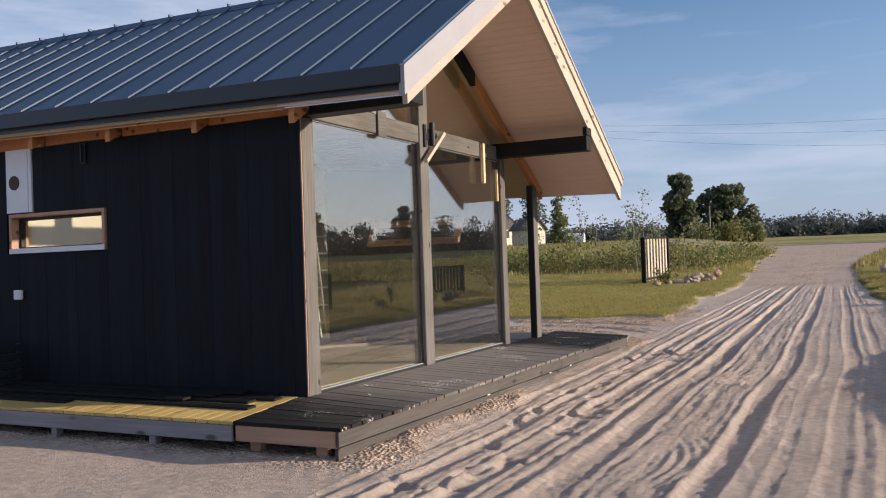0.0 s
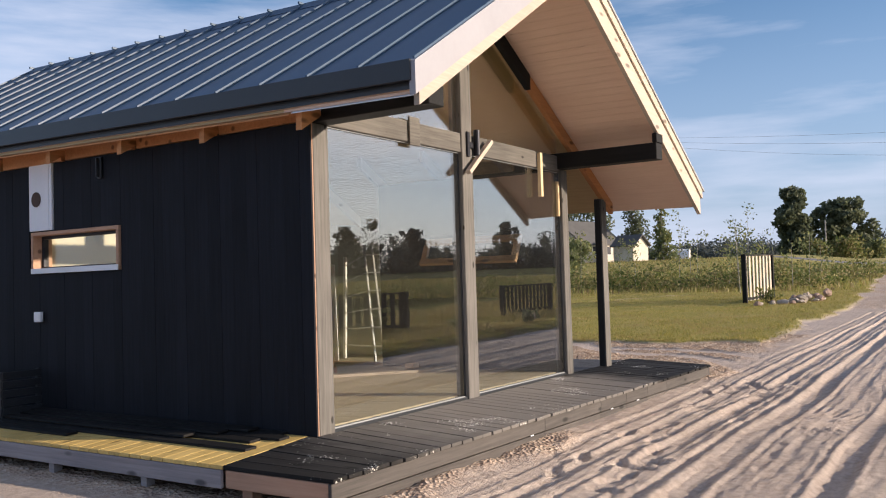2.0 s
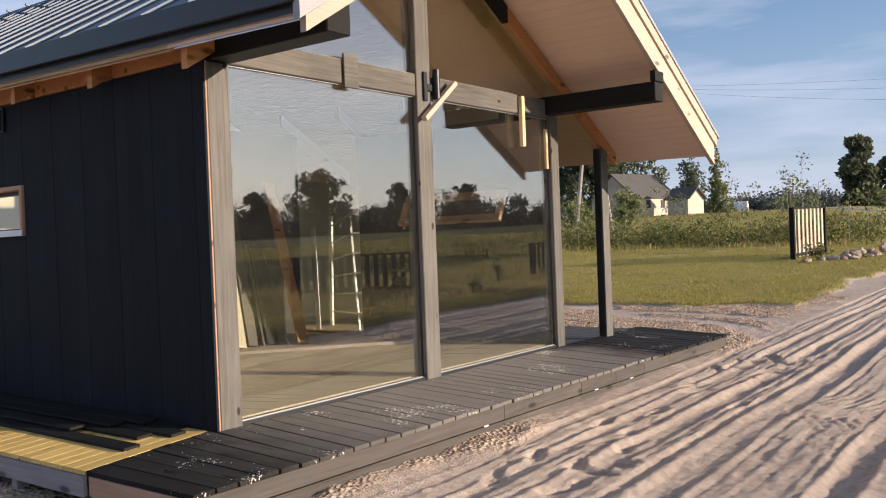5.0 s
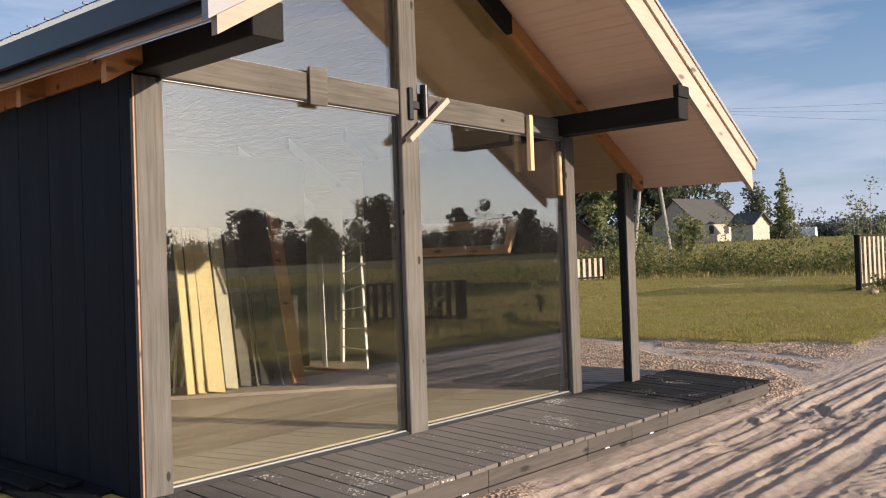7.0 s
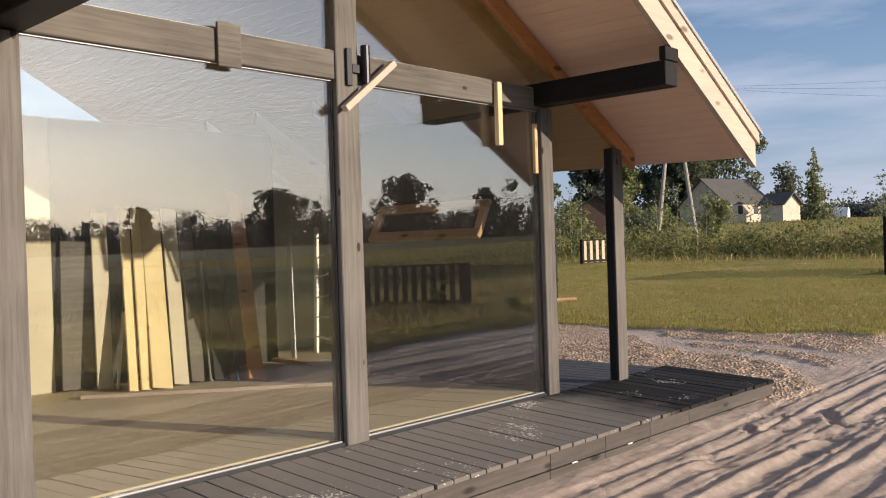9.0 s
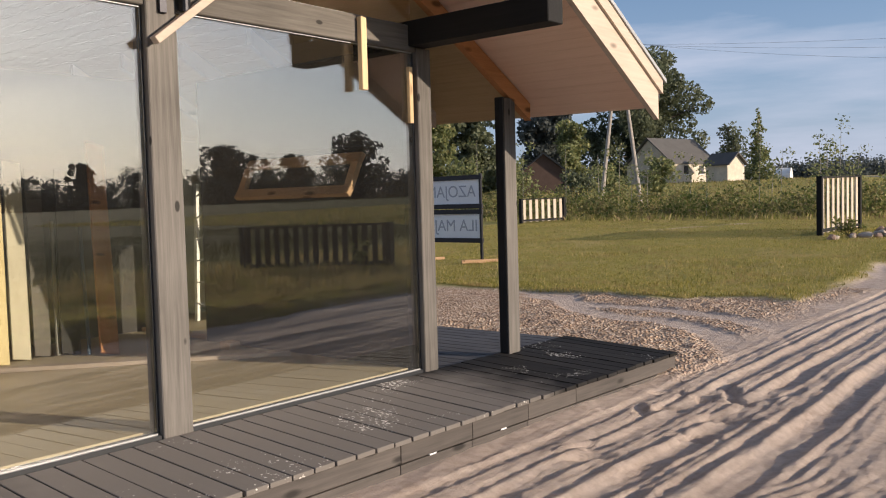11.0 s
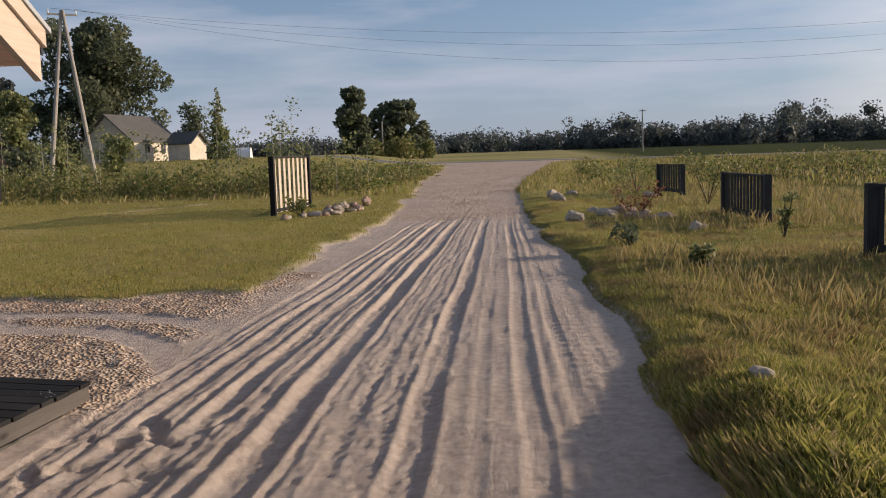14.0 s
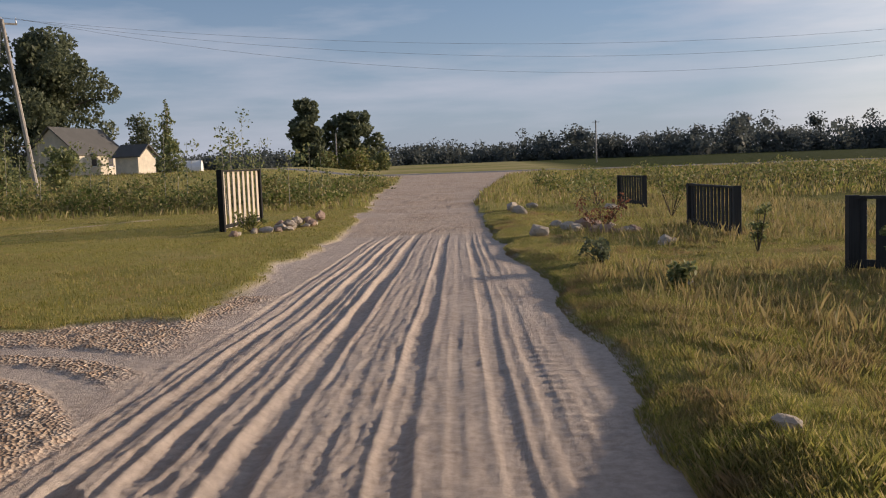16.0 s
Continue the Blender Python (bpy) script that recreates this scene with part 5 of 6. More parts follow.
TREES = (
    ("oak_tree", 27.0, 120, 17.6, 17.5, "oak", "huge dark green oak behind the farmhouse", 1, "bark", 30000, 0.27, 0.08, "round"),
    ("birch_tree", 20.0, 92, 7.4, 3.2, "green", "young birch beside the farmyard", 2, "birch", 1900, 0.17, 0.05, "cone"),
    ("birch_tree", 21.5, 112, 7.2, 4.2, "oak", "dark young tree beside the farmyard", 3, "bark", 1700, 0.2, 0.12, "tall"),
    ("poplar_tree", 11.4, 140, 11.6, 5.8, "oak", "tall dark tree at the field edge", 4, "bark", 6500, 0.36, 0.05, "tall"),
    ("maple_tree", 8.7, 146, 9.6, 9.8, "oak", "broad dark tree at the field edge", 5, "bark", 8000, 0.38, 0.08, "round"),
    ("willow_bush", 10.0, 132, 3.2, 5.0, "bush", "pale green willow bush at the field edge", 6, "bark", 1600, 0.22, 0.0, "round"),
    ("willow_bush", 8.3, 130, 3.4, 6.0, "bush", "pale green willow bush at the field edge", 7, "bark", 1800, 0.22, 0.0, "round"),
    ("willow_bush", 7.0, 136, 3.0, 4.5, "green", "green willow bush at the field edge", 8, "bark", 1400, 0.22, 0.0, "round"),
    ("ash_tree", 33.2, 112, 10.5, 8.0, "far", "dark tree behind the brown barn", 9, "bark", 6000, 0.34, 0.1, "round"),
    ("birch_tree", 31.6, 104, 7.8, 5.0, "green", "leafy birch beside the brown barn", 10, "birch", 4500, 0.24, 0.08, "round"),
    ("ash_tree", 38.2, 98, 10.4, 8.0, "oak", "dark round tree in the farm garden", 11, "bark", 6000, 0.32, 0.08, "round"),
    ("birch_tree", 41.0, 86, 10.2, 5.0, "green", "tall birch in the farm garden", 12, "birch", 4500, 0.24, 0.08, "tall"),
    ("birch_tree", 43.4, 90, 11.0, 5.5, "green", "tall birch in the farm garden", 13, "birch", 4500, 0.24, 0.08, "tall"),
    ("birch_tree", 46.5, 92, 11.6, 6.0, "green", "tall birch in the farm garden", 14, "birch", 4500, 0.26, 0.08, "tall"),
    ("birch_tree", 50.5, 90, 9.8, 6.0, "far", "dark tree in the farm garden", 15, "bark", 5000, 0.28, 0.08, "round"),
    ("lilac_bush", 26.3, 70, 3.4, 3.0, "green", "leafy bush in front of the farmhouse", 16, "bark", 1500, 0.15, 0.02, "round"),
    ("lilac_bush", 29.4, 74, 3.0, 3.4, "green", "leafy bush by the power pole", 17, "bark", 1500, 0.15, 0.02, "round"),
    ("lilac_bush", 31.6, 66, 2.6, 3.2, "oak", "dark leafy bush by the power pole", 18, "bark", 1500, 0.15, 0.0, "round"),
    ("fruit_tree", 35.6, 58, 3.6, 3.0, "green", "small fruit tree with yellowing leaves", 19, "bark", 1400, 0.12, 0.1, "round"),
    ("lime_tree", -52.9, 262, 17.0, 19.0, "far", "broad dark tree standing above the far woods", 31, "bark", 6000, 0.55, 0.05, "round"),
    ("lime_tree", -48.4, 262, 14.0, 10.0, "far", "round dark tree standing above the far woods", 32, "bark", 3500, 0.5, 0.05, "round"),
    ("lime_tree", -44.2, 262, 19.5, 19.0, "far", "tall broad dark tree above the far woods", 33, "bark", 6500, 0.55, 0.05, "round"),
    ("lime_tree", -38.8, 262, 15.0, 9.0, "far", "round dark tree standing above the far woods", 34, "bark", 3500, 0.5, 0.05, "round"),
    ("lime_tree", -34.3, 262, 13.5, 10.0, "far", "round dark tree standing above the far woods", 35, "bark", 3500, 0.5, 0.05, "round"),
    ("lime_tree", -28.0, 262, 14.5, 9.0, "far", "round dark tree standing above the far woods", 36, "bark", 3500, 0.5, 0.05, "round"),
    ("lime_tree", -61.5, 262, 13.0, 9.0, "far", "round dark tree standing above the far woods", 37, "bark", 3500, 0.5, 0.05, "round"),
    ("fruit_tree", 39.4, 54, 3.4, 3.2, "green", "small fruit tree with yellowing leaves", 20, "bark", 1400, 0.12, 0.1, "round"),
)
for nm, az, dist, h, w, mat, lab, sd, bk, cnt, lf, lw, shp in TREES:
    tx, ty = at(az, dist)
    tree(nm, tx, ty, h, w, mat, lab, sd, bk, cnt, lf, lw, shp)


def far_woods():
    r_ = np.random.default_rng(77)
    blobs = []
    for k in range(520):
        az = k * 360 / 520 + r_.uniform(-0.3, 0.3)
        rel = (az + 180) % 360 - 180
        if rel > 75 or rel < -150:
            continue
        big = 0.58 if -2 < rel < 26 else 1.0
        for row in range(2):
            R = 250 + 26 * row + r_.uniform(-12, 12)
            x, y = at(az, R)
            hh = big * (5.4 + 2.6 * row + 10.0 * max(0, vnoise(np.array([az * 0.75]), np.array([row * 9.0]), 5)[0] - 0.45)) * r_.uniform(0.85, 1.12)
            if -140 < rel < -30:
                hh *= 1.1 + 0.9 * max(0, vnoise(np.array([az * 0.22]), np.array([3.0]), 8)[0] - 0.2)
            z = float(base_height(y))
            rr = r_.uniform(3.0, 4.8)
            for j in range(3):
                f = (0.12, 0.42, 0.72)[j]
                blobs.append((x + r_.uniform(-1, 1), y + r_.uniform(-1, 1), z + hh * f, rr * (1.15, 1.0, 0.72)[j]))
    P = np.concatenate([leaf_quads(blobs, 260000, 0.40, 9, 0.45), leaf_quads([(b[0], b[1], b[2] - b[3] * 0.2, b[3] * 0.55) for b in blobs], 12000, 1.7, 10, 0.0)])
    P[:, :, 2] = np.maximum(P[:, :, 2], base_height(P[:, :, 1]) - 0.5)
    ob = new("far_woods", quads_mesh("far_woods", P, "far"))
    tagged(ob, "dark belt of woods along the edge of the fields", "woods", kind="stuff")


far_woods()


def blades(name, X, Y, H_, W, mat, seed, label, lean=0.35, out=None):
    r_ = np.random.default_rng(seed)
    n = len(X)
    Z = ground_height(X, Y) - 0.01
    a = r_.uniform(0, math.tau, n)
    b = r_.uniform(0, math.tau, n) if out is None else out + r_.normal(0, 0.5, n)
    h = H_ * r_.uniform(0.6, 1.3, n)
    L = h * lean * r_.uniform(0.2, 1.4, n)
    dx, dy = np.cos(a) * W / 2, np.sin(a) * W / 2
    base = np.stack([X, Y, Z], -1)
    s = np.stack([dx, dy, np.zeros(n)], -1)
    tip = base + np.stack([np.cos(b) * L, np.sin(b) * L, h], -1)
    mid = base + np.stack([np.cos(b) * L * 0.3, np.sin(b) * L * 0.3, h * 0.55], -1)
    P = np.stack([base - s, base + s, tip, mid - s * 0.8], 1)
    ob = new(name, quads_mesh(name, P, mat))
    return tagged(ob, label, "grass", kind="stuff")


def scatter(n, x0, x1, y0, y1, seed, power=1.0):
    r_ = np.random.default_rng(seed)
    X = r_.uniform(x0, x1, n)
    Y = y0 + (y1 - y0) * r_.random(n) ** power
    return X, Y


def grasses():
    # verge right of the track
    for n, x1, y0, y1, pw, H_, W, mat, seed, lab, thr in (
            (420000, 7.5, 8.0, 34.0, 1.8, 0.048, 0.0034, "grass", 1, "rough green and yellowing verge grass", 0.5),
            (26000, 9.0, 9.0, 40.0, 1.5, 0.22, 0.0032, "drygrass", 2, "tall dry grass stalks on the verge", 0.6)):
        X, Y = scatter(n, -1.2, x1, y0, y1, seed, pw)
        keep = zones(X, Y)[0] > thr
        patch = fbm(X * 0.55, Y * 0.45, 90 + seed, 3)
        keep &= (patch + np.random.default_rng(seed).uniform(-0.2, 0.2, n)) > (-0.6 if mat == "grass" else 0.03)
        hh = H_ * (1 + 1.2 * np.clip(fbm(X[keep] * 0.9, Y[keep] * 0.9, 95, 3), -0.4, 0.5))
        blades("verge_grass", X[keep], Y[keep], hh, W, mat, seed, lab)
    # taller tufts hanging over the edge of the track
    r_ = np.random.default_rng(31)
    Y = r_.uniform(7.5, 30, 75000) ** 1.0
    Y = 7.5 + (Y - 7.5) ** 1.25 / 22.5 ** 0.25
    X = right_edge(Y) - 0.02 + np.abs(r_.normal(0, 0.32, len(Y))) - 0.45 * fbm(right_edge(Y) * 0.9, Y * 0.9, 11, 4)
    tuft = np.clip(fbm(X * 2.2, Y * 2.2, 33, 3) + 0.25, 0.05, 1)
    blades("verge_tufts", X, Y, (0.06 + 0.15 * tuft) * (0.4 + 0.9 * smooth01(Y, 7.5, 9.5) * (1 - smooth01(Y, 11.4, 13.4))), 0.0036, "grass", 31, "uncut grass tufts along the edge of the track", 0.6)
    # clumps of long drooping grass, straw-coloured in a band further on
    for n, y0, y1, x1, hh, mat, seed, lab in ((1500, 8.2, 15.5, 3.4, 0.095, "grass", 51, "drooping clumps of green and yellow grass"), (1300, 14.0, 21.5, 5.5, 0.10, "drygrass", 52, "brown dried grass clumps across the verge"), (1000, 15, 34, 6.5, 0.095, "grass", 53, "clumps of green grass on the verge")):
        X, Y = scatter(n, -0.6, x1, y0, y1, seed, 1.15)
        keep = (X > right_edge(Y) + 0.45) & (zones(X, Y)[0] > 0.8) & (fbm(X * 0.8, Y * 0.8, seed, 3) + r_.uniform(-0.15, 0.15, n) > -0.08)
        X, Y = X[keep], Y[keep]
        per = 60
        rad = np.abs(r_.normal(0, 0.085, (len(X), per)))
        ang = r_.uniform(0, math.tau, (len(X), per))
        size = r_.uniform(0.5, 1.25, (len(X), 1)) * np.ones((1, per))
        TX, TY = (X[:, None] + rad * np.cos(ang)).ravel(), (Y[:, None] + rad * np.sin(ang)).ravel()
        blades("grass_clumps", TX, TY, 0.8 * hh * size.ravel(), 0.0028, mat, seed, lab, 0.45, out=ang.ravel())
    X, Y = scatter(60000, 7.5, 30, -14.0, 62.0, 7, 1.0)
    blades("field_grass", X, Y, 0.12 + 0.08 * np.clip(fbm(X * 0.5, Y * 0.5, 98, 3) + 0.3, 0, 1), 0.014, "meadow", 7, "green field beside the fences, darkened in colour as if backlit")
    X, Y = scatter(30000, -1, 7.5, -14.0, 62.0, 6, 1.0)
    keep = (zones(X, Y)[0] > 0.5) & ~((Y > 8) & (Y < 34))
    blades("meadow_grass", X[keep], Y[keep], 0.10 + 0.10 * np.clip(fbm(X[keep] * 0.5, Y[keep] * 0.5, 98, 3) + 0.3, 0, 1), 0.012, "grass", 6, "rough meadow grass beside the track")
    # lawn left of the track
    X, Y = scatter(150000, -22, -3.2, 17.0, 40.0, 3, 1.5)
    keep = zones(X, Y)[0] > 0.35
    blades("lawn_grass", X[keep], Y[keep], 0.042 + 0.05 * np.clip(fbm(X[keep] * 0.7, Y[keep] * 0.7, 97, 3) + 0.15, 0, 1), 0.010, "lawn", 3, "short mown lawn in low sun")
    X, Y = scatter(60000, -60, 60, 38.0, 95.0, 4, 1.3)
    keep = zones(X, Y)[0] > 0.5
    blades("meadow_grass", X[keep], Y[keep], 0.22 + 0 * X[keep], 0.05, "grass", 4, "uncut meadow grass beyond the lawn")


def weeds():
    r_ = np.random.default_rng(21)
    blobs, cnt = [], 0
    for k in range(900):
        if k < 620:
            x, y = r_.uniform(-48, -8.5), r_.uniform(40.5, 52)
        elif k < 740:
            x, y = r_.uniform(-9.5, -6.3), r_.uniform(40, 62)
        else:
            x, y = r_.uniform(2.2, 26), r_.uniform(40, 62)
        rr = r_.uniform(0.35, 0.7)
        blobs.append((x, y, float(base_height(y)) + rr * r_.uniform(-0.1, 0.9) * (1.7 if x < -8 else 1.0) * (0.6 + 1.0 * (0.5 + fbm(np.array([x * 0.16]), np.array([y * 0.2]), 61, 2)[0])), rr))
    P = leaf_quads(blobs, 60000, 0.075, 22, 0.2)
    ob = new("weeds", quads_mesh("weeds", P, "bush"))
    tagged(ob, "tall green weeds and goldenrod along the ditch", "weeds", kind="stuff")
    for k in range(26):
        x, y = (r_.uniform(-34, -9.2), r_.uniform(41.5, 45)) if k < 21 else (r_.uniform(-9.0, -7.2), r_.uniform(36, 46))
        h = r_.uniform(2.2, 4.2) if k < 21 else r_.uniform(1.8, 3.2)
        z = gz(x, y)
        t = thing("birch_sapling", x, y, z, "thin young birch with a pale stem and few leaves", "sapling", "saplings along the ditch")
        bm = tube((x, y, z - 0.05), (x + r_.uniform(-0.15, 0.15), y, z + h), 0.017, 0.005, seg=6)
        part("stem", bm, "birch", t)
        bl = [(x + r_.uniform(-0.35, 0.35), y + r_.uniform(-0.35, 0.35), z + h * f, 0.32) for f in np.linspace(0.35, 0.98, 7)]
        ob = new("leaves", quads_mesh("leaves", leaf_quads(bl, 130, 0.065, 100 + k, 0.2) - np.array(ORIG[t]), "green"))
        ob.parent = t
    for x, y, h, w, mat, lab, sd in ((3.99, 22.6, 0.85, 0.35, "green", "thin leafy shrub in the verge", 41), (4.35, 31.0, 1.5, 1.1, "bush", "shrub with pale yellow-green leaves", 42), (1.2, 20.6, 0.35, 0.6, "oak", "low dark shrub in the verge", 43), (3.2, 37.0, 1.2, 2.2, "green", "spreading shrub by the fence", 44),
                                     (4.75, 19.3, 0.7, 0.4, "green", "leafy weeds at the fence post", 45), (2.1, 27.6, 0.75, 1.2, "redleaf", "reddish dried dock among stones", 46), (-6.2, 29.2, 0.45, 0.8, "bush", "low plant with yellow flowers by the stones", 47), (1.8, 18.3, 0.3, 0.25, "green", "small thistle in the verge", 48)):
        z = gz(x, y)
        t = thing("shrub", x, y, z, lab, "shrub")
        rr = random.Random(sd)
        bl = []
        for k in range(9):
            p = (x + rr.uniform(-w, w) * 0.45, y + rr.uniform(-w, w) * 0.45, z + h * rr.uniform(0.45, 0.95))
            part("stem", tube((x, y, z - 0.02), p, 0.010, 0.004, seg=5), "bark", t)
            bl.append((*p, max(0.08, w * 0.16)))
            bl.append((x * 0.5 + p[0] * 0.5, y * 0.5 + p[1] * 0.5, z * 0.4 + p[2] * 0.6, max(0.08, w * 0.15)))
        ob = new("leaves", quads_mesh("leaves", leaf_quads(bl, 420, 0.035, sd, 0.2) - np.array(ORIG[t]), mat))
        ob.parent = t


M["drygrass"] = leafy("dry_stalks", (0.24, 0.18, 0.08), (0.38, 0.30, 0.14), (0.22, 0.22, 0.06))
M["redleaf"] = leafy("reddish_leaves", (0.10, 0.045, 0.03), (0.22, 0.10, 0.06))
grasses()
weeds()


# ---- stones ----
def rock(x, y, r, mat, seed, label, group="", lift=0.0):
    rr = random.Random(seed)
    bm = bmesh.new()
    bmesh.ops.create_icosphere(bm, subdivisions=2, radius=1)
    sx_, sy_, sz_ = rr.uniform(0.8, 1.3), rr.uniform(0.7, 1.1), rr.uniform(0.5, 0.85)
    off = Vector((rr.uniform(0, 90), rr.uniform(0, 90), 0))
    for v in bm.verts:
        d = 1 + 0.55 * noise.noise(v.co * 1.1 + off) + 0.2 * noise.noise(v.co * 2.7 + off)
        v.co = Vector((v.co.x * sx_, v.co.y * sy_, v.co.z * sz_)) * d * r
    bmesh.ops.rotate(bm, verts=bm.verts, cent=(0, 0, 0), matrix=Euler((0, 0, rr.uniform(0, 6))).to_matrix())
    bmesh.ops.translate(bm, verts=bm.verts, vec=(x, y, gz(x, y) + r * 0.28 + lift))
    ob = new("stone", mesh_of(bm, "stone", mat))
    return tagged(ob, label, "stone", group)


rs = random.Random(4)
for k in range(17):
    f = k / 16
    rock(-6.15 + 1.2 * f + rs.uniform(-0.25, 0.25), 28.3 + 3.2 * f + rs.uniform(-0.5, 0.5), rs.uniform(0.09, 0.19), "stone" if k % 3 else "redstone", 200 + k, "grey-pink field stone in a heap by the track", "stone heap beside the striped fence")
for k in range(9):
    f = 0.45 + 0.5 * k / 8
    rock(-6.15 + 1.2 * f + rs.uniform(-0.15, 0.15), 28.3 + 3.2 * f + rs.uniform(-0.3, 0.3), rs.uniform(0.09, 0.17), "stone" if k % 2 else "redstone", 250 + k, "grey-pink field stone on top of the heap", "stone heap beside the striped fence", 0.13)
for k in range(13):
    rock(2.05 + rs.uniform(-0.75, 0.75), 27.4 + rs.uniform(-1.0, 1.0), rs.uniform(0.12, 0.26), "redstone" if k % 3 else "stone", 300 + k, "reddish field stone in a heap on the verge", "stone heap on the verge")
for k, (x, y, r) in enumerate(((0.57, 25.1, 0.20), (1.16, 28.2, 0.14), (0.44, 32.1, 0.20), (2.81, 24.2, 0.17), (2.95, 24.4, 0.13), (1.08, 12.6, 0.085), (1.0, 36, 0.18), (0.3, 33.0, 0.22), (1.85, 18.4, 0.12), (3.3, 34.5, 0.2))):
    rock(x, y, r, "stone", 400 + k, "lone grey field stone half sunk in the grass", "stones on the verge")


# ---- sign, poles, farm ----
def sign():
    s = thing("sign_stand", -12.2, 20.7, gz(-12.2, 20.7), "black metal stand with two white banners seen from behind", "sign")
    a, b = Vector((-13.05, 20.72, 0)), Vector((-11.35, 20.62, 0))
    d = (b - a).normalized()
    z = gz(-12.2, 20.7)
    for p in (a, b):
        part("leg", box(p.x - 0.025, p.x + 0.025, p.y - 0.025, p.y + 0.025, z, z + 1.92), "metal", s)
        f = part("foot", stick((p.x - 0.28, p.y - 0.35, z + 0.04), (p.x + 0.28, p.y + 0.35, z + 0.04), 0.10, 0.07), "raw_x", s, "pale timber foot")
    for zb, zt, txt in ((1.20, 1.86, "AZOJAM"), (0.46, 1.12, "ILA MAJA")):
        q = part("panel", stick((a.x, a.y, z + (zb + zt) / 2), (b.x, b.y, z + (zb + zt) / 2), 0.015, zt - zb - 0.12), "white", s, "white banner")
        for zz in (zb + 0.02, zt - 0.02):
            part("bar", stick((a.x - 0.05, a.y - 0.01, z + zz), (b.x + 0.05, b.y - 0.01, z + zz), 0.05, 0.10), "metal", s)
        cu = bpy.data.curves.new("lettering", "FONT")
        cu.body, cu.size, cu.align_x, cu.align_y, cu.extrude = txt, 0.36, "CENTER", "CENTER", 0.002
        cu.materials.append(M["ink"])
        t = new("lettering", cu)
        t.parent = s
        ang = math.atan2(d.y, d.x)
        t.matrix_local = Matrix.Translation(Vector(((a.x + b.x) / 2 + 0.0, (a.y + b.y) / 2 - 0.012, z + (zb + zt) / 2)) - Vector(ORIG[s])) @ pose(0, 0, 0, 90, 0, math.degrees(ang)) @ Matrix.Diagonal((-1.05, 1, 1, 1))


sign()


def power_line():
    x, y = at(28.7, 59)
    z = gz(x, y)
    p = thing("power_pole", x, y, z, "weathered wooden A-frame power pole", "power pole")
    top = Vector((x, y, z + 10.8))
    for dx in (-1.35, 1.35):
        e = Vector((x + dx * 0.88, y + dx * 0.48, z - 0.2))
        part("leg", tube(e, top + Vector((dx * 0.03, 0, 0)), 0.15, 0.10), "pole", p)
    part("crossarm", stick(top + Vector((-0.7, -0.5, -0.25)), top + Vector((0.7, 0.5, -0.25)), 0.1, 0.1), "pole", p)
    for k in (-0.65, 0.0, 0.65):
        part("insulator", tube(top + Vector((k, k * 0.7, -0.2)), top + Vector((k, k * 0.7, 0.12)), 0.05, 0.035), "white", p)
    for k, (o, zq, zh) in enumerate(((-0.65, 9.9, 10.1), (0.0, 9.2, 9.35), (0.65, 8.3, 8.5))):
        c = bpy.data.curves.new("power_cable", "CURVE")
        c.dimensions, c.bevel_depth, c.bevel_resolution = "3D", 0.0075, 1
        sp = c.splines.new("POLY")
        A = top + Vector((o, o * 0.7, 0.1))
        p_, q_ = zq - A.z, zh - A.z
        sag = (q_ - 2.24 * p_) / (2.24 * 0.75 - 0.9856)
        B = Vector((70 + o, 74 - k * 0.8, A.z + 4 * p_ + 3 * sag))
        sp.points.add(40)
        for j in range(41):
            f = j / 40
            q = A.lerp(B, f)
            q.z -= 4 * sag * f * (1 - f)
            sp.points[j].co = (*q, 1)
        c.materials.append(M["cable"])
        tagged(new("power_cable", c), "thin overhead power cable across the sky", "cable", "overhead cables")
    x2, y2 = at(-7.15, 150)
    z2 = gz(x2, y2)
    p2 = thing("power_pole", x2, y2, z2, "single wooden power pole far off in the field", "power pole")
    part("pole", tube((x2, y2, z2 - 0.2), (x2, y2, z2 + 7.0), 0.14, 0.10), "pole", p2)
    part("crossarm", stick((x2 - 0.6, y2, z2 + 6.7), (x2 + 0.6, y2, z2 + 6.7), 0.1, 0.1), "pole", p2)
    x3, y3 = at(9.6, 135)
    z3 = gz(x3, y3)
    p3 = thing("power_pole", x3, y3, z3, "single wooden power pole before the dark trees", "power pole")
    part("pole", tube((x3, y3, z3 - 0.2), (x3, y3, z3 + 6.0), 0.12, 0.09), "pole", p3)


power_line()


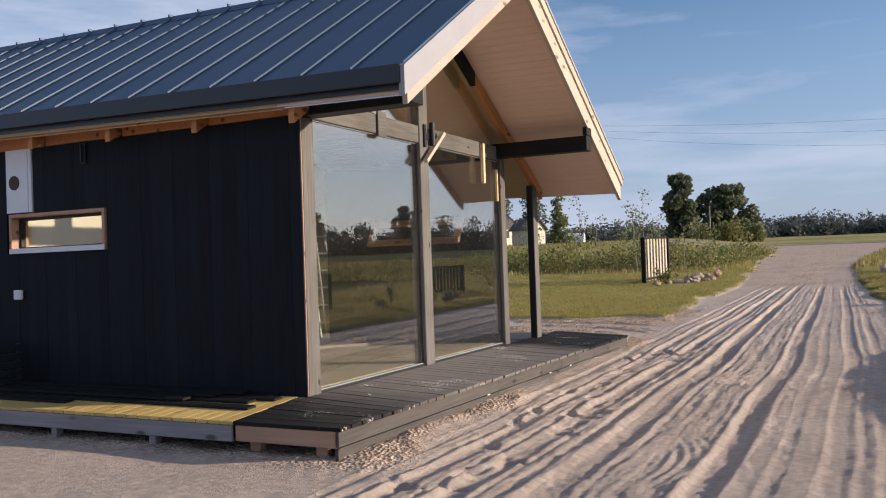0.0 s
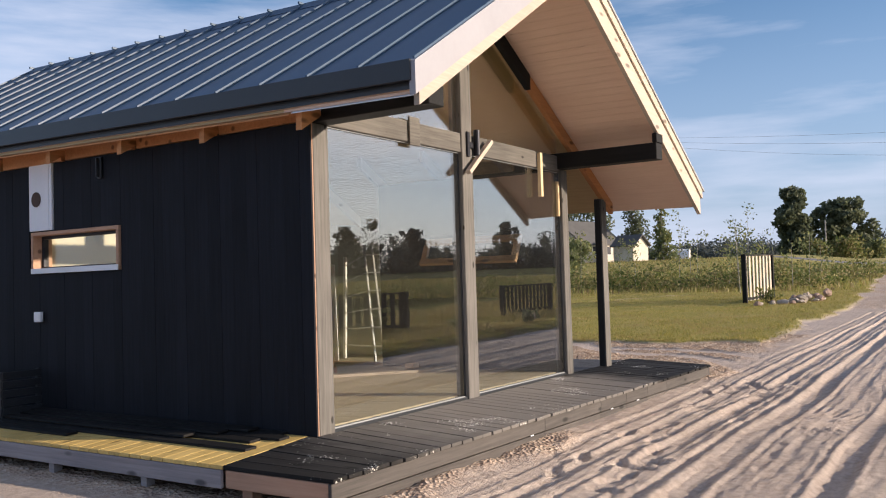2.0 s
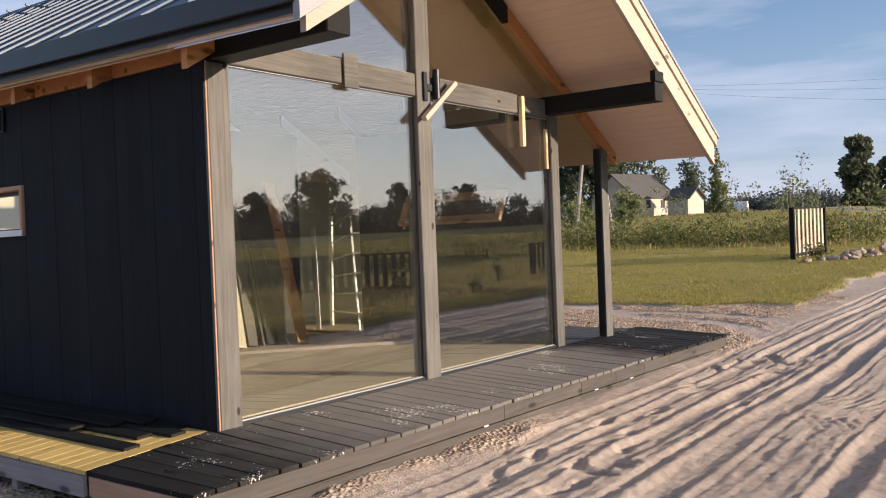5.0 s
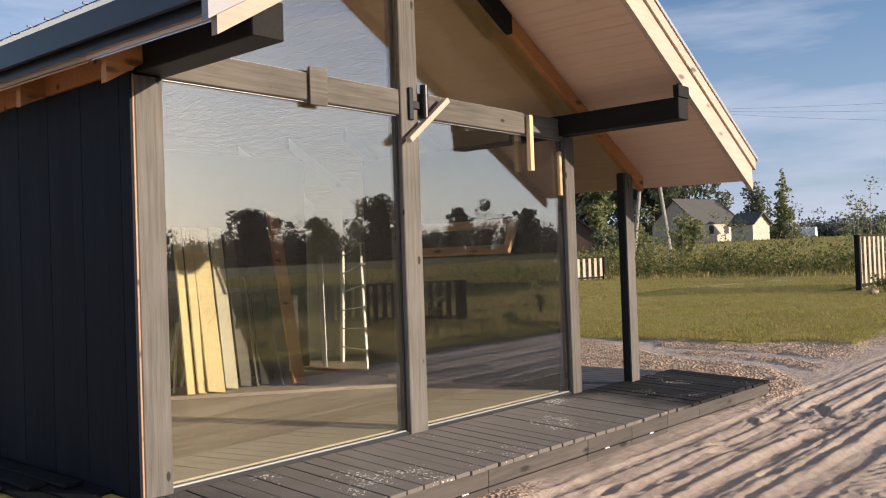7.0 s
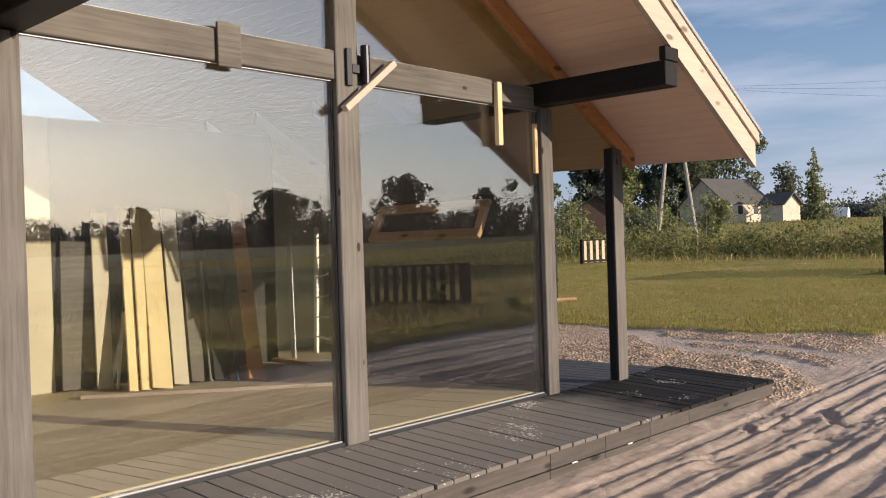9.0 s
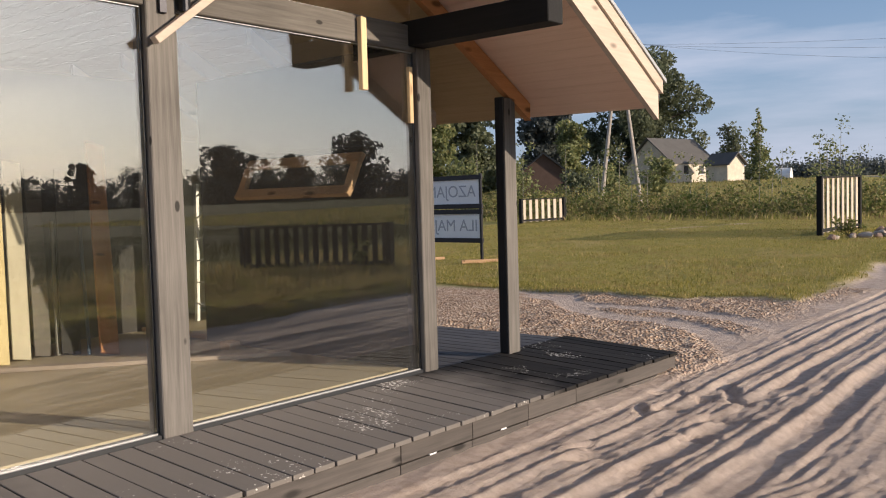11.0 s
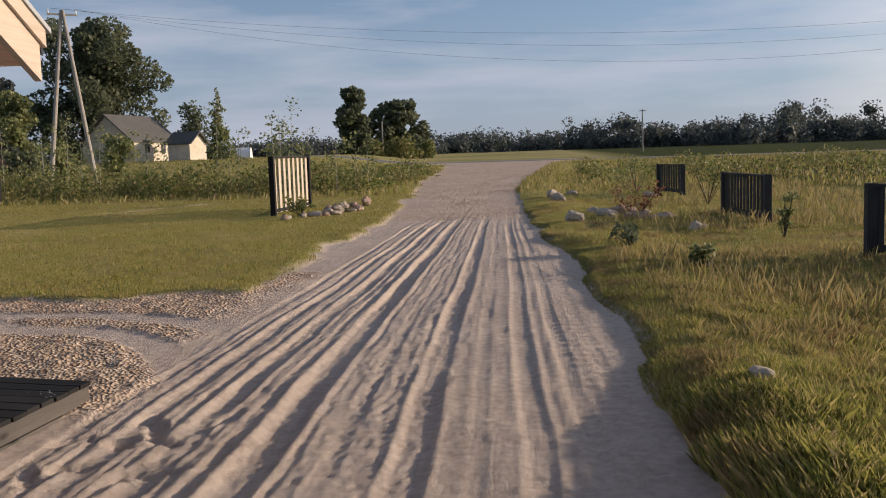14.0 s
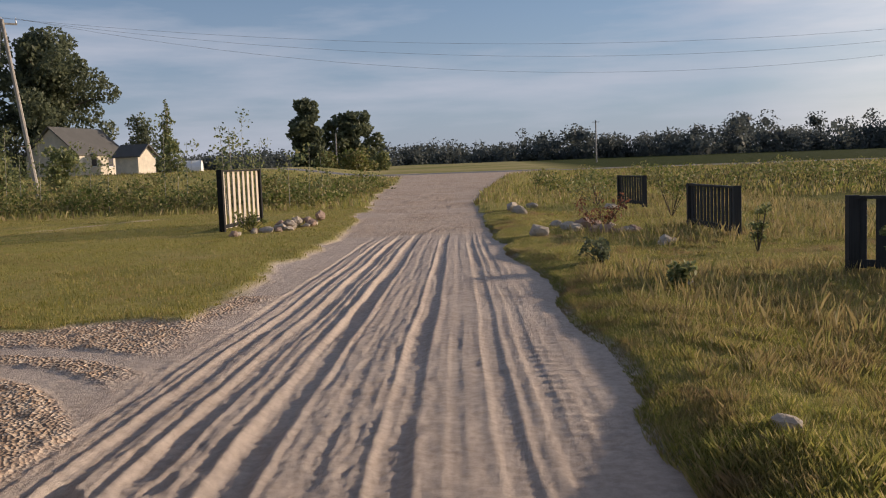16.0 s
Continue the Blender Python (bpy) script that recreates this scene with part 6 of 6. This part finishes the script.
def gable_house(name, x, y, turn, length, width, eave, ridge, wall, roofm, label, windows, base_dz=0.0):
    z = gz(x, y) + base_dz
    h = thing(name, 0, 0, 0, label, "house")
    L, W = length / 2, width / 2
    bm = bmesh.new()
    v = [bm.verts.new(q) for q in ((-L, -W, -2), (L, -W, -2), (L, W, -2), (-L, W, -2), (-L, -W, eave), (L, -W, eave), (L, W, eave), (-L, W, eave), (-L, 0, ridge), (L, 0, ridge))]
    for f in ((0, 1, 5, 4), (2, 3, 7, 6), (1, 2, 6, 9, 5), (3, 0, 4, 8, 7), (3, 2, 1, 0)):
        bm.faces.new([v[i] for i in f])
    part("wall", bm, wall, h)
    k = (ridge - eave) / W
    for s_ in (-1, 1):
        o = 0.18
        q = [(-L - 0.4, s_ * (W + o), eave - k * o), (L + 0.4, s_ * (W + o), eave - k * o), (L + 0.4, 0, ridge), (-L - 0.4, 0, ridge)]
        part("roof", hexa(bmesh.new(), [(a, b, c + 0.03) for a, b, c in q] + [(a, b, c + 0.18) for a, b, c in q]), roofm, h)
    for wx, wz, ww, wh in windows:
        w = part("window", box(wx - ww / 2, wx + ww / 2, -W - 0.03, -W + 0.05, wz, wz + wh), "metal", h, "dark window")
        part("frame", box(wx - ww / 2 - 0.06, wx + ww / 2 + 0.06, -W - 0.05, -W - 0.02, wz - 0.08, wz - 0.01), "white", w)
    part("chimney", box(-L * 0.3 - 0.25, -L * 0.3 + 0.25, -0.25, 0.25, ridge - 0.3, ridge + 0.55), "brick", h) if len(windows) > 2 else None
    h.matrix_basis = pose(x, y, z, 0, 0, turn)
    return h


hx, hy = at(25.25, 109)
gable_house("farmhouse", hx, hy, 75, 7.8, 7.2, 2.2, 5.2, "plaster", "slate", "cream plastered farmhouse under a grey gabled roof", ((-1.6, 0.9, 0.8, 1.0), (1.2, 0.9, 0.8, 1.0)), 0.1)
hx, hy = at(21.95, 104)
gable_house("shed", hx, hy, -16, 3.0, 3.0, 1.9, 3.1, "plaster", "slate", "pale gabled shed joined to the farmhouse", (), 0.0)
hx, hy = at(33.6, 92)
gable_house("barn", hx, hy, -54, 7.0, 6.6, 1.9, 4.5, "brick", "roofdark", "brown barn with a dark gabled roof", ((0.8, 0.7, 0.6, 0.7),), -0.7)


def polytunnel():
    x, y = at(19.2, 112)
    z = gz(x, y) + 0.15
    t = thing("polytunnel", 0, 0, 0, "white film polytunnel in the farmyard", "polytunnel")
    bm = bmesh.new()
    rows = []
    for xx in (-2.3, 2.3):
        rows.append([bm.verts.new((xx, 1.1 * math.cos(a), -0.5 if i in (0, 12) else 1.15 * math.sin(a))) for i, a in enumerate(np.linspace(0, math.pi, 13))])
    for i in range(12):
        bm.faces.new((rows[0][i], rows[1][i], rows[1][i + 1], rows[0][i + 1]))
    bm.faces.new(rows[0][::-1])
    bm.faces.new(rows[1])
    part("film", bm, "film", t)
    for xx in (-2.3, -1.15, 0, 1.15, 2.3):
        bm = bmesh.new()
        pts = [(xx, 1.13 * math.cos(a), 1.18 * math.sin(a)) for a in np.linspace(0, math.pi, 11)]
        for p, q in zip(pts, pts[1:]):
            tube(p, q, 0.025, 0.025, bm, 5)
        part("hoop", bm, "pole", t)
    t.matrix_basis = pose(x, y, z, 0, 0, 10)


polytunnel()
